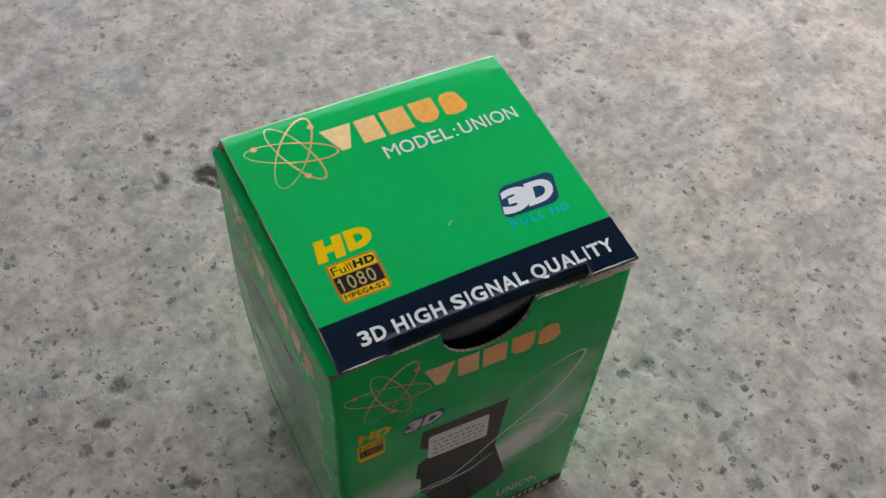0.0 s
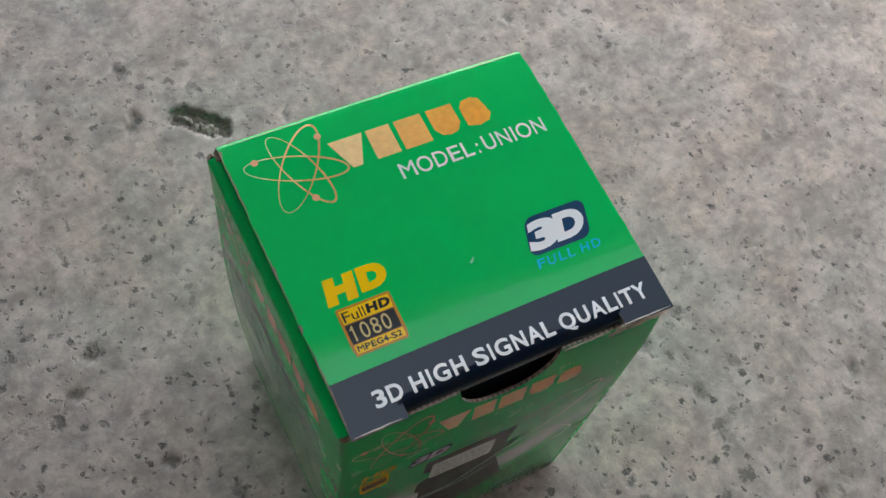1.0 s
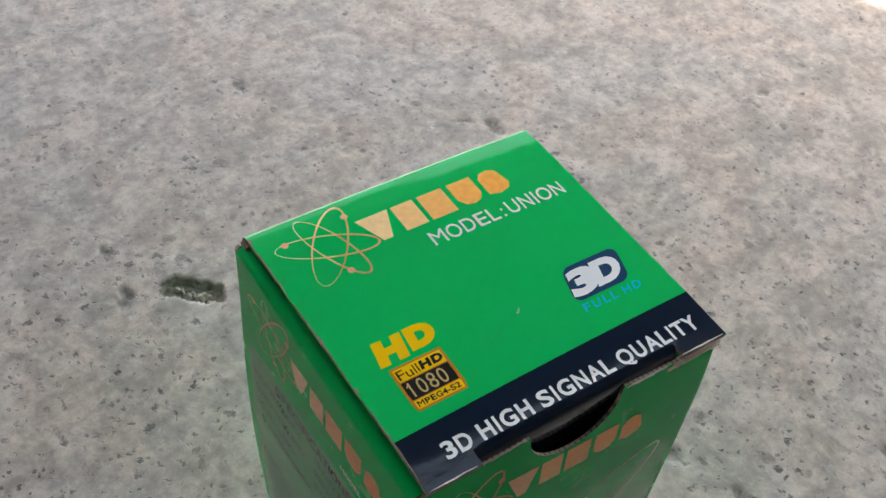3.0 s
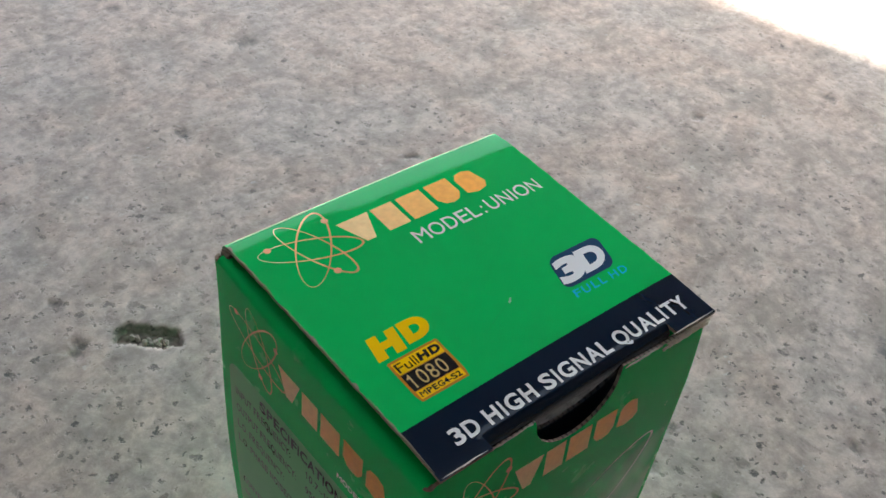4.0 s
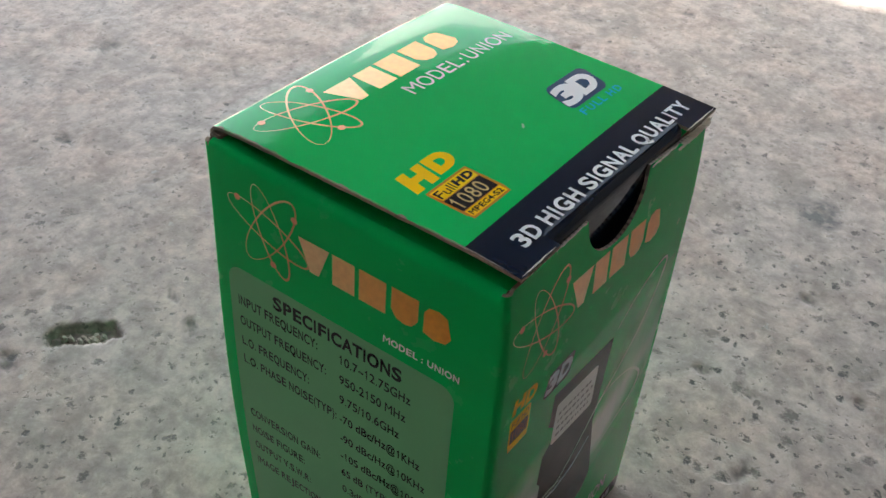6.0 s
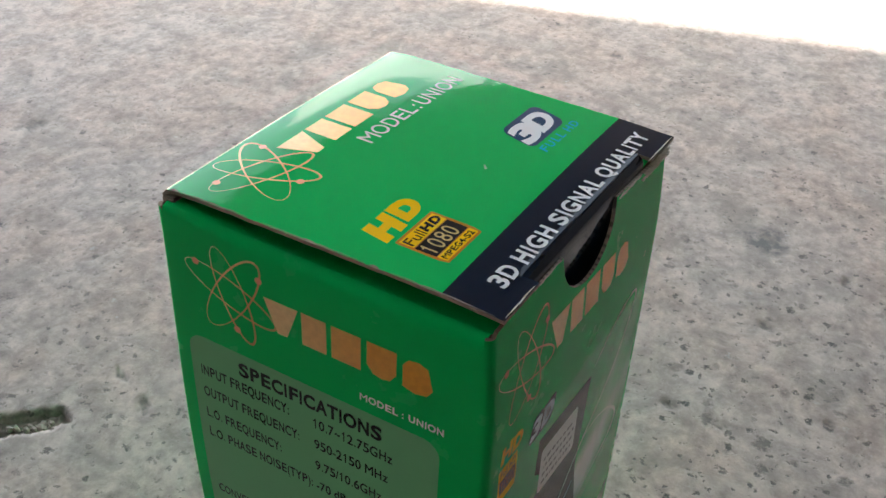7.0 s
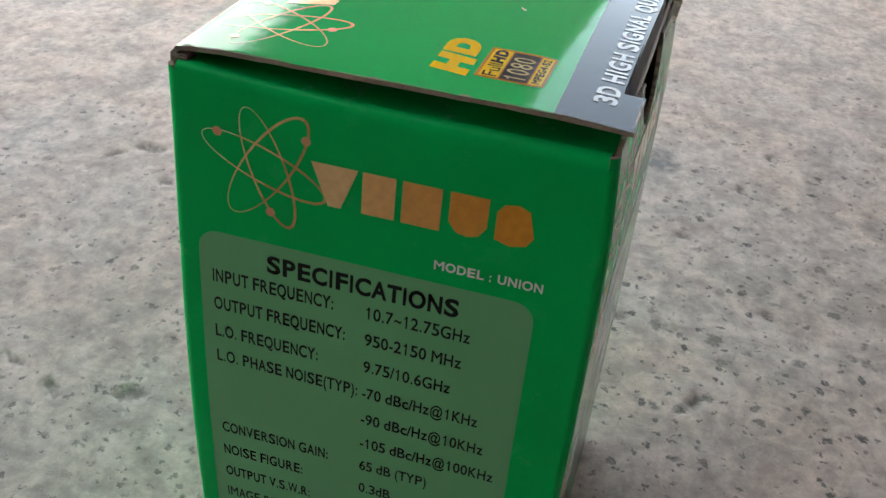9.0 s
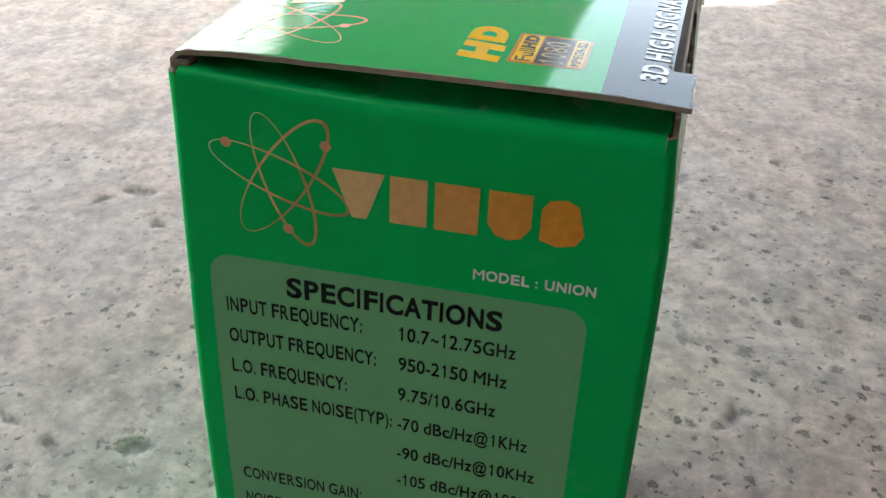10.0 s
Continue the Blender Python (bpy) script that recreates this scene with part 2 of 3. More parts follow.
concrete_floor = concrete()
dark_ceiling = plaster("dark_weathered_ceiling", (0.013, 0.014, 0.016))
blocker_paint = plaster("dark_blocker_paint", (0.07, 0.064, 0.056))
reflector_paint = plaster("pale_reflector_paint", (0.42, 0.47, 0.49))
soil = plaster("dark_soil", (0.27, 0.235, 0.2))
grit = plaster("pale_grit", (0.5, 0.43, 0.37))


# ---- building helpers ----
def mesh_object(name, bm, materials, parent=None, label="", smooth=True):
    me = bpy.data.meshes.new(name)
    bm.normal_update()
    bm.to_mesh(me)
    bm.free()
    for m in materials:
        me.materials.append(m)
    for p in me.polygons:
        p.use_smooth = smooth
    ob = new(name, me)
    ob.parent = parent
    return tagged(ob, label)


def part(name, bm, materials, parent, label="", smooth=True):
    if not isinstance(materials, (list, tuple)):
        materials = [materials]
    return mesh_object(name, bm, materials, parent, label, smooth)


def grid(bm, us, vs, fn, index=0):
    """A sheet of quads over us and vs, at the points fn(u, v) in metres."""
    rows = [[bm.verts.new(fn(u, v)) for u in us] for v in vs]
    for a, b in zip(rows, rows[1:]):
        for n in range(len(us) - 1):
            f = bm.faces.new((a[n], a[n + 1], b[n + 1], b[n]))
            f.material_index = index
    return rows


def thicken(bm, thick, inner=1, rim=2):
    """Gives an open sheet a back and a rim of cut board."""
    bm.normal_update()
    faces = list(bm.faces)
    back = {v: bm.verts.new(v.co - v.normal * thick) for v in list(bm.verts)}
    open_edges = [e for e in bm.edges if len(e.link_faces) == 1]
    for e in open_edges:
        e.smooth = False
    for f in faces:
        g = bm.faces.new([back[v] for v in reversed(f.verts)])
        g.material_index = inner
    for e in open_edges:
        loop = e.link_loops[0]
        a, b = loop.vert, loop.link_loop_next.vert
        g = bm.faces.new((b, a, back[a], back[b]))
        g.material_index = rim
        for edge in g.edges:
            edge.smooth = False


def box_bm(x0, y0, z0, x1, y1, z1, bevel=0.0):
    bm = bmesh.new()
    bmesh.ops.create_cube(bm, size=1.0)
    bmesh.ops.scale(bm, vec=(x1 - x0, y1 - y0, z1 - z0), verts=bm.verts)
    bmesh.ops.translate(bm, vec=((x0 + x1) / 2, (y0 + y1) / 2, (z0 + z1) / 2), verts=bm.verts)
    if bevel:
        bmesh.ops.bevel(bm, geom=bm.edges[:], offset=bevel, segments=2, affect="EDGES")
    return bm


def span(a, b, n):
    return [a + (b - a) * i / n for i in range(n + 1)]


# ---- ground ----
def spaced(bounds):
    """Coordinates from rows of (start, end, step), in mm, then widening to the horizon on both sides."""
    out = []
    for a, b, step in bounds:
        out += span(a, b, max(1, round((b - a) / step)))[:-1]
    out.append(bounds[-1][1])
    far = [40, 100, 220, 480, 1000, 2200, 5000, 12000, 40000, 120000, 400000]
    return [out[0] - f for f in reversed(far)] + out + [out[-1] + f for f in far]


PIT, PIT_TURN = (-22.0, 119.5), radians(-43)


# dents worn into the slab: centre and half width in mm
DENTS = [(78, -12, 5.0), (228, 99, 4.5), (-41, 149, 3.5), (293, 75, 5.5), (55, 307, 8.0), (91, 253, 8.0), (86, -33, 2.6), (138, -46, 3.4), (176, -63, 3.0),
         (58, -59, 3.6), (6, 78, 4.5), (97, 121, 4.0), (1, 97, 4.0), (204, -72, 3.0), (86, -49, 2.2), (6, 111, 3.5), (105, -76, 2.6), (-80, 52, 3.4),
         (-87, 42, 2.6), (115, 137, 5.0), (-84, 173, 4.0), (-68, 12, 3.2), (107, 146, 3.0), (37, 208, 5.0), (-42, 127, 4.5)]


def dent_depth(x, y):
    deep = 0.0
    for n, (cx, cy, r) in enumerate(DENTS):
        r *= 0.8
        dx, dy = x - cx, y - cy
        if dx * dx + dy * dy < 6 * r * r:
            c, s_ = math.cos(n * 2.4), math.sin(n * 2.4)
            far = math.hypot((dx * c + dy * s_) / 1.3, (dy * c - dx * s_) / 0.8) / r
            far += 0.9 * noise.noise((x / r / 0.8, y / r / 0.8, n)) + 0.5 * noise.noise((x / 1.4, y / 1.4, n + 40))
            deep = max(deep, 0.95 / (1 + math.exp((far - 0.7) * 7)))
    return deep


def ground_height(x, y):
    near = max(0.0, 1 - max(abs(x), abs(y)) / 900)
    z = near * (0.12 * noise.noise((x / 38, y / 38, 3)) + 0.08 * noise.noise((x / 9, y / 9, 7)))
    if abs(x) < 60 and abs(y) < 60:
        z = min(z, 0.0) * 0.3
    z -= dent_depth(x, y)
    dx, dy = x - PIT[0], y - PIT[1]
    if dx * dx + dy * dy < 900:
        a = dx * math.cos(PIT_TURN) + dy * math.sin(PIT_TURN)
        b = -dx * math.sin(PIT_TURN) + dy * math.cos(PIT_TURN)
        wob = 0.42 * noise.noise((x / 3.2, y / 3.2, 1))
        r = math.hypot(max(0, abs(a) - 7.0) / 4.0, b / 4.0) + wob + 0.24 * noise.noise((x / 1.3, y / 1.3, 9))
        z -= 6.5 / (1 + math.exp((r - 0.8) * 16)) * (1 + 0.35 * noise.noise((x / 2, y / 2, 5)))
    return z


bm = bmesh.new()
xs = spaced([(-260, -100, 4), (-100, 240, 1.2), (240, 460, 3)])
ys = spaced([(-150, -90, 4), (-90, 180, 1.2), (180, 420, 3)])
grid(bm, xs, ys, lambda x, y: (x * MM, y * MM, ground_height(x, y) * MM))
ground = mesh_object("ground", bm, [concrete_floor])
tagged(ground, "worn speckled grey concrete ground with pits and stains", "ground", kind="structure")

bm = bmesh.new()


def dirt_point(a, b):
    x, y = PIT[0] + a * math.cos(PIT_TURN) - b * math.sin(PIT_TURN), PIT[1] + a * math.sin(PIT_TURN) + b * math.cos(PIT_TURN)
    return Vector((x, y, -3.1 + 0.25 * b * (b < 0) * -1 + 1.1 * noise.noise((x / 1.6, y / 1.6, 4)))) * MM


grid(bm, span(-11, 11, 44), span(-4, 4, 16), dirt_point)
tagged(mesh_object("dirt", bm, [soil]), "dark dry dirt filling the bottom of a concrete pit", "dirt", kind="stuff")
rng = random.Random(4)
bm = bmesh.new()
for n in range(34):
    a, b = rng.uniform(-7.5, 7.5), rng.uniform(-2.8, 0.6)
    x = PIT[0] + a * math.cos(PIT_TURN) - b * math.sin(PIT_TURN)
    y = PIT[1] + a * math.sin(PIT_TURN) + b * math.cos(PIT_TURN)
    size = rng.choice((0.3, 0.4, 0.5, 0.7, 1.0, 1.3))
    start = len(bm.verts)
    m = pose(x * MM, y * MM, (-2.9 + size * 0.5) * MM, rng.uniform(0, 90), rng.uniform(0, 90), rng.uniform(0, 90)) @ Matrix.Diagonal((1.3, 1.0, 0.8, 1))
    made = bmesh.ops.create_icosphere(bm, subdivisions=1, radius=size * MM, matrix=m)
    for v in made["verts"]:
        v.co += Vector((rng.uniform(-1, 1), rng.uniform(-1, 1), rng.uniform(-1, 1))) * size * 0.18 * MM
tagged(mesh_object("grit", bm, [grit], smooth=False), "pale loose grit lying in a concrete pit", "grit", kind="stuff")

# ---- ceiling above, out of view, and added slabs and walls that shape the light ----
ROOF_Z = 2.4
corners = [(-3.0, 0.85), (9.0, 0.85), (9.0, 2.72), (1.8, 2.72), (1.8, 3.2), (0.22, 3.2), (0.22, 1.62), (-3.0, 1.62)]
bm = bmesh.new()
low = [bm.verts.new((x, y, ROOF_Z)) for x, y in corners]
high = [bm.verts.new((x, y, ROOF_Z + 0.18)) for x, y in corners]
bm.faces.new(reversed(low))
bm.faces.new(high)
for n in range(len(corners)):
    k = (n + 1) % len(corners)
    bm.faces.new((low[n], low[k], high[k], high[n]))
ceiling = mesh_object("ceiling", bm, [dark_ceiling], smooth=False)
tagged(ceiling, "dark weathered porch ceiling above the ground", "ceiling", kind="structure")
# unseen slab, added to cut sky light over the front
sky_block = mesh_object("sky_block_south", box_bm(-0.05, -0.6, ROOF_Z, 3.0, 0.33, ROOF_Z + 0.15), [dark_ceiling], smooth=False)
tagged(sky_block, "dark unseen slab added to block overhead sky light", "ceiling", kind="structure")
# wall added out of view to keep light off the carton's front
light_block_south = mesh_object("light_block_south", box_bm(-1.5, -0.5, 0, 1.4, -0.3, 0.6), [blocker_paint], smooth=False)
tagged(light_block_south, "plain unseen wall added to block light from the south", "wall", kind="structure")
# unseen overhang added as a shade; its edge draws the sunlit ground's border
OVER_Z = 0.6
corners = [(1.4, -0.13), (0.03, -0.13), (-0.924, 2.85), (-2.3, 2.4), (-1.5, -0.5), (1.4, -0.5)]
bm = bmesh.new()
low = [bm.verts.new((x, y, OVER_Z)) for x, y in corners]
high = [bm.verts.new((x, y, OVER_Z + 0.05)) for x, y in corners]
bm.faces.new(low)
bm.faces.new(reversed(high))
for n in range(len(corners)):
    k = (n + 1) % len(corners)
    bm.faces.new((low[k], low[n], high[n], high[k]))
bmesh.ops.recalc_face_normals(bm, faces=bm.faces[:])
overhang = mesh_object("overhang", bm, [blocker_paint], smooth=False)
tagged(overhang, "plain unseen overhang added to shade the carton and near ground", "overhang", kind="structure")

# low wall, not in view, added to narrow the western light on the side
light_block_west = mesh_object("light_block_west", box_bm(-1.3, -0.9, 0, -1.1, 3.2, 0.485), [blocker_paint], smooth=False)
light_block_west.matrix_world = pose(0, 0, 0, 0, 0, 17.8)
tagged(light_block_west, "low unseen wall added to limit light from the west", "wall", kind="structure")
# a pale wall added out of view, only to give the varnish a bright reflection
reflector_wall = mesh_object("reflector_wall", box_bm(6.5, -1.5, 0, 6.8, 0.95, 2.75), [reflector_paint], smooth=False)
reflector_wall.matrix_world = pose(0, 0, 0, 0, 0, 36)
tagged(reflector_wall, "pale unseen wall added for its reflection in the varnish", "wall", kind="structure")

# ---- the carton: size and faces, in mm ----
LEFT, RIGHT, FRONT, BACK, TALL = -34.2, 35.1, -33.9, 32.4, 118.2
FOLD = 114.9                         # where the side walls begin to fold over
BOARD = 1.1
SEAM = -30.5                         # where the lid's front folds down into the tuck
ARCH = np.polyfit([-34, -29, -23, -13, 0, 10, 17, 24, 33], [120.75, 121.0, 121.15, 121.1, 120.95, 120.8, 120.7, 120.55, 120.3], 4)


def lid_height(x, y):
    """The lid arches from front to back and sags towards its right side."""
    if y < SEAM:
        return lid_height(x, SEAM) - 0.03 * (SEAM - y)
    s = min(1.05, max(0.0, (x + 32.5) / 67))
    sag = (1.0 * s + 1.3 * s ** 3) * (1 - 0.2 * min(1.0, max(0.0, (y + 10) / 42)))
    return float(np.polyval(ARCH, y)) - 0.008 * max(0.0, y - 24) ** 2 - sag


def fold_z(y):
    """The left wall's fold rises a little towards the back."""
    return FOLD + 2.6 * max(0.0, (y - 2) / 31) ** 1.5


def bow(v):
    return math.sin(math.pi * min(1, max(0, v / FOLD))) ** 1.4


def side_bulge(u, v):
    """The side wall stands a little askew and bows out; v is the height above the ground."""
    return 0.03 * (25 - u) + 1.5 * bow(v)


def front_bulge(u, v):
    """The front wall bows a little and leans in at its top."""
    return 0.3 * bow(v) - 1.3 * max(0.0, (v - 98) / 20) ** 1.5


class Face:
    """A printed face of the carton: u to the right and v up as one reads it, in mm."""

    def __init__(self, matrix, height):
        self.matrix, self.height = matrix, height

    def art(self, name, bm, ink, parent, lift=0.12, label=""):
        """Lays a flat mesh in mm onto the face."""
        for v in bm.verts:
            v.co = Vector((v.co.x, v.co.y, self.height(v.co.x, v.co.y) + lift * 0.3 + v.co.z)) * MM
        ob = part(name, bm, ink, parent, label, smooth=False)
        ob.matrix_basis = self.matrix
        return ob


TOP = Face(Matrix.Identity(4), lid_height)
SIDE = Face(Matrix(((0, 0, -1, LEFT * MM), (-1, 0, 0, 0), (0, 1, 0, 0), (0, 0, 0, 1))), side_bulge)
FRONTAL = Face(Matrix(((1, 0, 0, 0), (0, 0, -1, FRONT * MM), (0, 1, 0, 0), (0, 0, 0, 1))), front_bulge)


# sans-serif letters: advance, and the left and right ends of the ink, in thousandths of the size
FACE_WIDTHS = {row.split()[0]: tuple(int(k) for k in row.split()[1:]) for row in (
    "A 667 14 654;B 667 74 627;C 722 44 681;D 722 81 674;E 667 86 616;F 611 86 583;G 778 48 704;H 722 77 646;I 278 91 188;J 500 17 428;K 667 76 663;"
    "L 556 76 537;M 833 73 761;N 722 76 646;O 778 39 739;P 667 86 622;Q 778 39 739;R 722 88 684;S 667 49 620;T 611 14 597;U 722 79 644;V 667 20 647;"
    "W 944 16 928;Y 667 14 653;Z 611 23 588;0 556 37 519;1 556 105 328;2 556 26 507;3 556 34 522;4 556 25 523;5 556 32 514;6 556 38 518;7 556 37 523;"
    "8 556 38 517;9 556 42 514;: 278 87 191;. 278 87 191;- 333 44 289;/ 278 0 278;( 333 68 299;) 333 34 265;~ 584 61 523;@ 1015 60 955;"
    "c 500 30 477;d 556 35 499;z 500 31 469;u 556 68 489;l 222 67 155").split(";")}
CUTS = {}


def glyph(char, bold):
    """One letter's points, with its ink from 0 to 1 across and the capital height as 1, and its polygons."""
    if (char, bold) not in CUTS:
        cu = bpy.data.curves.new("writing", "FONT")
        cu.body, cu.fill_mode, cu.offset, cu.resolution_u = "H" + char, "FRONT", 0.0 if char in "MW" else bold, 4
        cu.space_character = 4.0
        ob = new("writing", cu)
        me = bpy.data.meshes.new_from_object(ob.evaluated_get(bpy.context.evaluated_depsgraph_get()))
        pts = np.array([v.co[:2] for v in me.vertices])
        polys = [tuple(p.vertices) for p in me.polygons]
        bpy.data.objects.remove(ob)
        bpy.data.curves.remove(cu)
        bpy.data.meshes.remove(me)
        split = (0.9 + pts[:, 0].min()) if len(pts) else 0
        first = pts[pts[:, 0] < split]
        keep = [n for n in range(len(pts)) if pts[n, 0] >= split]
        renum = {n: k for k, n in enumerate(keep)}
        polys = [tuple(renum[i] for i in p) for p in polys if all(i in renum for i in p)]
        low, cap = first[:, 1].min(), np.ptp(first[:, 1])
        out = pts[keep]
        x0, x1 = out[:, 0].min(), out[:, 0].max()
        out = np.column_stack(((out[:, 0] - x0) / (x1 - x0), (out[:, 1] - low) / cap))
        if char == "1":               # the font's plain stroke gets its flag
            out = np.array([(0.56, 0.0), (1.0, 0.0), (1.0, 1.0), (0.64, 1.0), (0.56, 0.74), (0.0, 0.7), (0.0, 0.79), (0.36, 0.85)])
            polys = [(0, 1, 2, 3, 4), (5, 4, 3, 7, 6)]
        CUTS[char, bold] = out, polys
    return CUTS[char, bold]


def writing(face, body, u0, v0, u1, v1, ink, parent, bold=0.0, slant=0.0, rise=0.0, lift=0.14, name="lettering", spacing=0.0, gap=278):
    """A line of capitals whose ink runs from u0 to u1, its base line at v0 and its capitals' top at v1; slant leans it, rise lifts its end."""
    pen, cells = 0.0, []
    for char in body:
        if char == " ":
            pen += gap
            continue
        wide, a, b = FACE_WIDTHS[char]
        cells.append((char, pen + a, pen + b))
        pen += wide + spacing
    left, right = cells[0][1], cells[-1][2]
    k = (u1 - u0) / (right - left)
    bm = bmesh.new()
    for char, a, b in cells:
        a, b = u0 + (a - left - 500 * bold) * k, u0 + (b - left + 500 * bold) * k
        pts, polys = glyph(char, bold)
        shifts = (0.0,)
        if char in "MW" and bold:     # the heavy M is set three times, side by side
            w = bold * 0.7 * (v1 - v0)
            shifts, a, b = (-w, 0.0, w), a + w, b - w
        for n, du in enumerate(shifts):
            vs = [bm.verts.new((a + du + p * (b - a) + slant * q * (v1 - v0), v0 + q * (v1 - v0) + rise * (a + p * (b - a) - u0) / (u1 - u0), 0.006 * n)) for p, q in pts]
            for poly in polys:
                if len(set(poly)) == len(poly) and bm.faces.get([vs[i] for i in poly]) is None:
                    bm.faces.new([vs[i] for i in poly])
    return face.art(name, bm, ink, parent, lift)


def outline_bm(points):
    bm = bmesh.new()
    bm.faces.new([bm.verts.new((x, y, 0)) for x, y in points])
    bmesh.ops.triangulate(bm, faces=bm.faces[:])
    return bm


def rounded(u0, v0, u1, v1, r, slant=0.0, n=5):
    pts = []
    for cx, cy, a0 in ((u1 - r, v0 + r, -90), (u1 - r, v1 - r, 0), (u0 + r, v1 - r, 90), (u0 + r, v0 + r, 180)):
        for i in range(n + 1):
            a = radians(a0 + 90 * i / n)
            pts.append((cx + r * math.cos(a) + slant * (cy + r * math.sin(a) - v0), cy + r * math.sin(a)))
    return pts


def patch_bm(u0, v0, u1, v1, r, nu=10, nv=14):
    """A rounded rectangle as a fine sheet, so that it follows a bowed face."""
    bm = bmesh.new()
    vs = sorted(set(span(v0, v1, nv) + [v1 - r * (1 - math.cos(radians(a))) for a in range(0, 91, 15)]))

    def point(k, v):
        near = min(v - v0, v1 - v)
        inset = r - math.sqrt(max(0, r * r - (r - near) ** 2)) if near < r else 0
        return (u0 + inset + k * (u1 - u0 - 2 * inset), v, 0)

    grid(bm, span(0, 1, nu), vs, point)
    return bm


def ring_bm(cu_, cv, a, b, turn, width):
    """A thin elliptic band, wider to one end."""
    bm = bmesh.new()
    n, c, s = 56, math.cos(radians(turn)), math.sin(radians(turn))
    loops = []
    for i in range(n):
        t = 2 * math.pi * i / n
        w = width * (0.65 + 0.35 * math.cos(t))
        pair = []
        for k in (-1, 1):
            x, y = (a + k * w / 2) * math.cos(t), (b + k * w / 2) * math.sin(t)
            pair.append(bm.verts.new((cu_ + x * c - y * s, cv + x * s + y * c, 0)))
        loops.append(pair)
    for p, q in zip(loops, loops[1:] + loops[:1]):
        bm.faces.new((p[0], p[1], q[1], q[0]))
    return bm


def ribbon_bm(points, width):
    """A tapering streak along a list of points."""
    bm = bmesh.new()
    rows = []
    for i, p in enumerate(points):
        a, b = points[max(0, i - 1)], points[min(len(points) - 1, i + 1)]
        d = Vector((b[0] - a[0], b[1] - a[1])).normalized()
        w = width * (0.15 + 0.85 * math.sin(math.pi * (i + 0.2) / (len(points) - 0.6)))
        rows.append((bm.verts.new((p[0] - d.y * w / 2, p[1] + d.x * w / 2, 0)), bm.verts.new((p[0] + d.y * w / 2, p[1] - d.x * w / 2, 0))))
    for p, q in zip(rows, rows[1:]):
        bm.faces.new((p[0], p[1], q[1], q[0]))
    return bm


def emblem(face, u, v, parent, k=1.0):
    """Three crossed ellipses with three dots, their middle at u, v; the foil runs from pale gold to copper."""
    for du, dv, a, b, turn in ((-0.4, 0.1, 10.25, 2.85, -20.5), (0.25, -0.25, 9.9, 2.85, -70), (0.15, 0.15, 10.45, 3.4, 56.5)):
        bm = ring_bm(u + du * k, v + dv * k, a * k, b * k, turn, 0.5)
        for f in bm.faces:
            c = f.calc_center_median()
            lean = (c.x - u) / k - 0.5 * (c.y - v) / k
            f.material_index = 0 if lean < -6.5 else 1 if lean < 1.5 else 2
        face.art("ellipse", bm, EMBLEM_FOILS, parent, 0.16 + 0.01 * (turn > 0) + 0.02 * (turn < -50))
    for du, dv in ((-7.6, 4.3), (6.2, 5.6), (0.6, -7.5)):
        face.art("dot", outline_bm([(u + k * (du + 0.75 * math.cos(a)), v + k * (dv + 0.75 * math.sin(a))) for a in span(0, 2 * math.pi, 12)[:-1]]), copper_dot, parent, 0.22)


def wordmark(face, u0, v0, u1, v1, parent, rise=0.0):
    """Five plain orange shapes that stand for the trade mark."""
    w, h = (u1 - u0), (v1 - v0)
    bars = [
        [(0.0, 1.0), (0.215, 1.0), (0.14, 0.0), (0.08, 0.0)],
        [(0.235, 0.0), (0.385, 0.0), (0.385, 1.0), (0.235, 1.0)],
        [(0.415, 0.0), (0.59, 0.0), (0.59, 1.0), (0.415, 1.0)],
        [(0.625, 1.0), (0.625, 0.3), (0.66, 0.06), (0.71, 0.0), (0.76, 0.06), (0.795, 0.3), (0.795, 1.0)],
        [(0.83, 0.1), (0.9, 0.0), (0.97, 0.08), (1.0, 0.3), (0.97, 0.9), (0.92, 1.0), (0.86, 0.95), (0.83, 0.75)],
    ]
    for shape, ink in zip(bars, WORD_FOILS):
        pts = [(u0 + a * w, v0 + b * h + rise * a) for a, b in shape]
        if sum(p[0] * q[1] - q[0] * p[1] for p, q in zip(pts, pts[1:] + pts[:1])) < 0:
            pts.reverse()
        face.art("mark_shape", outline_bm(pts), ink, parent, 0.2)


# ---- the carton's boards ----
carton = tagged(new("carton"), "tall glossy green printed cardboard carton standing on concrete", "box")
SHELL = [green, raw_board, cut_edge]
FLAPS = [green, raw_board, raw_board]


def front_top(x):
    """The front wall's upper edge, with its thumb notch."""
    k = 1 - ((x - 0.3) / 10.6) ** 2
    top = TALL - 0.3 - 3.0 * max(0.0, (x - 9) / 25)
    return top - 10.8 * k ** 0.46 if k > 0 else top


def wall_point(x, y, z):
    """A point of the sleeve, bowed by how near it lies to each wall."""
    px, py = x, y
    if x < 0:
        px -= side_bulge(-y, z) * min(1, max(0, (-x - 20) / 14))
    else:
        px -= 1.3 * max(0.0, 1 - z / FOLD) * min(1, max(0, (x - 20) / 14))
    if y < 0:
        py -= front_bulge(x, z) * min(1, max(0, (-y - 20) / 13))
    else:
        py += 0.4 * bow(z) * min(1, max(0, (y - 20) / 13))
    return Vector((px, py, z)) * MM


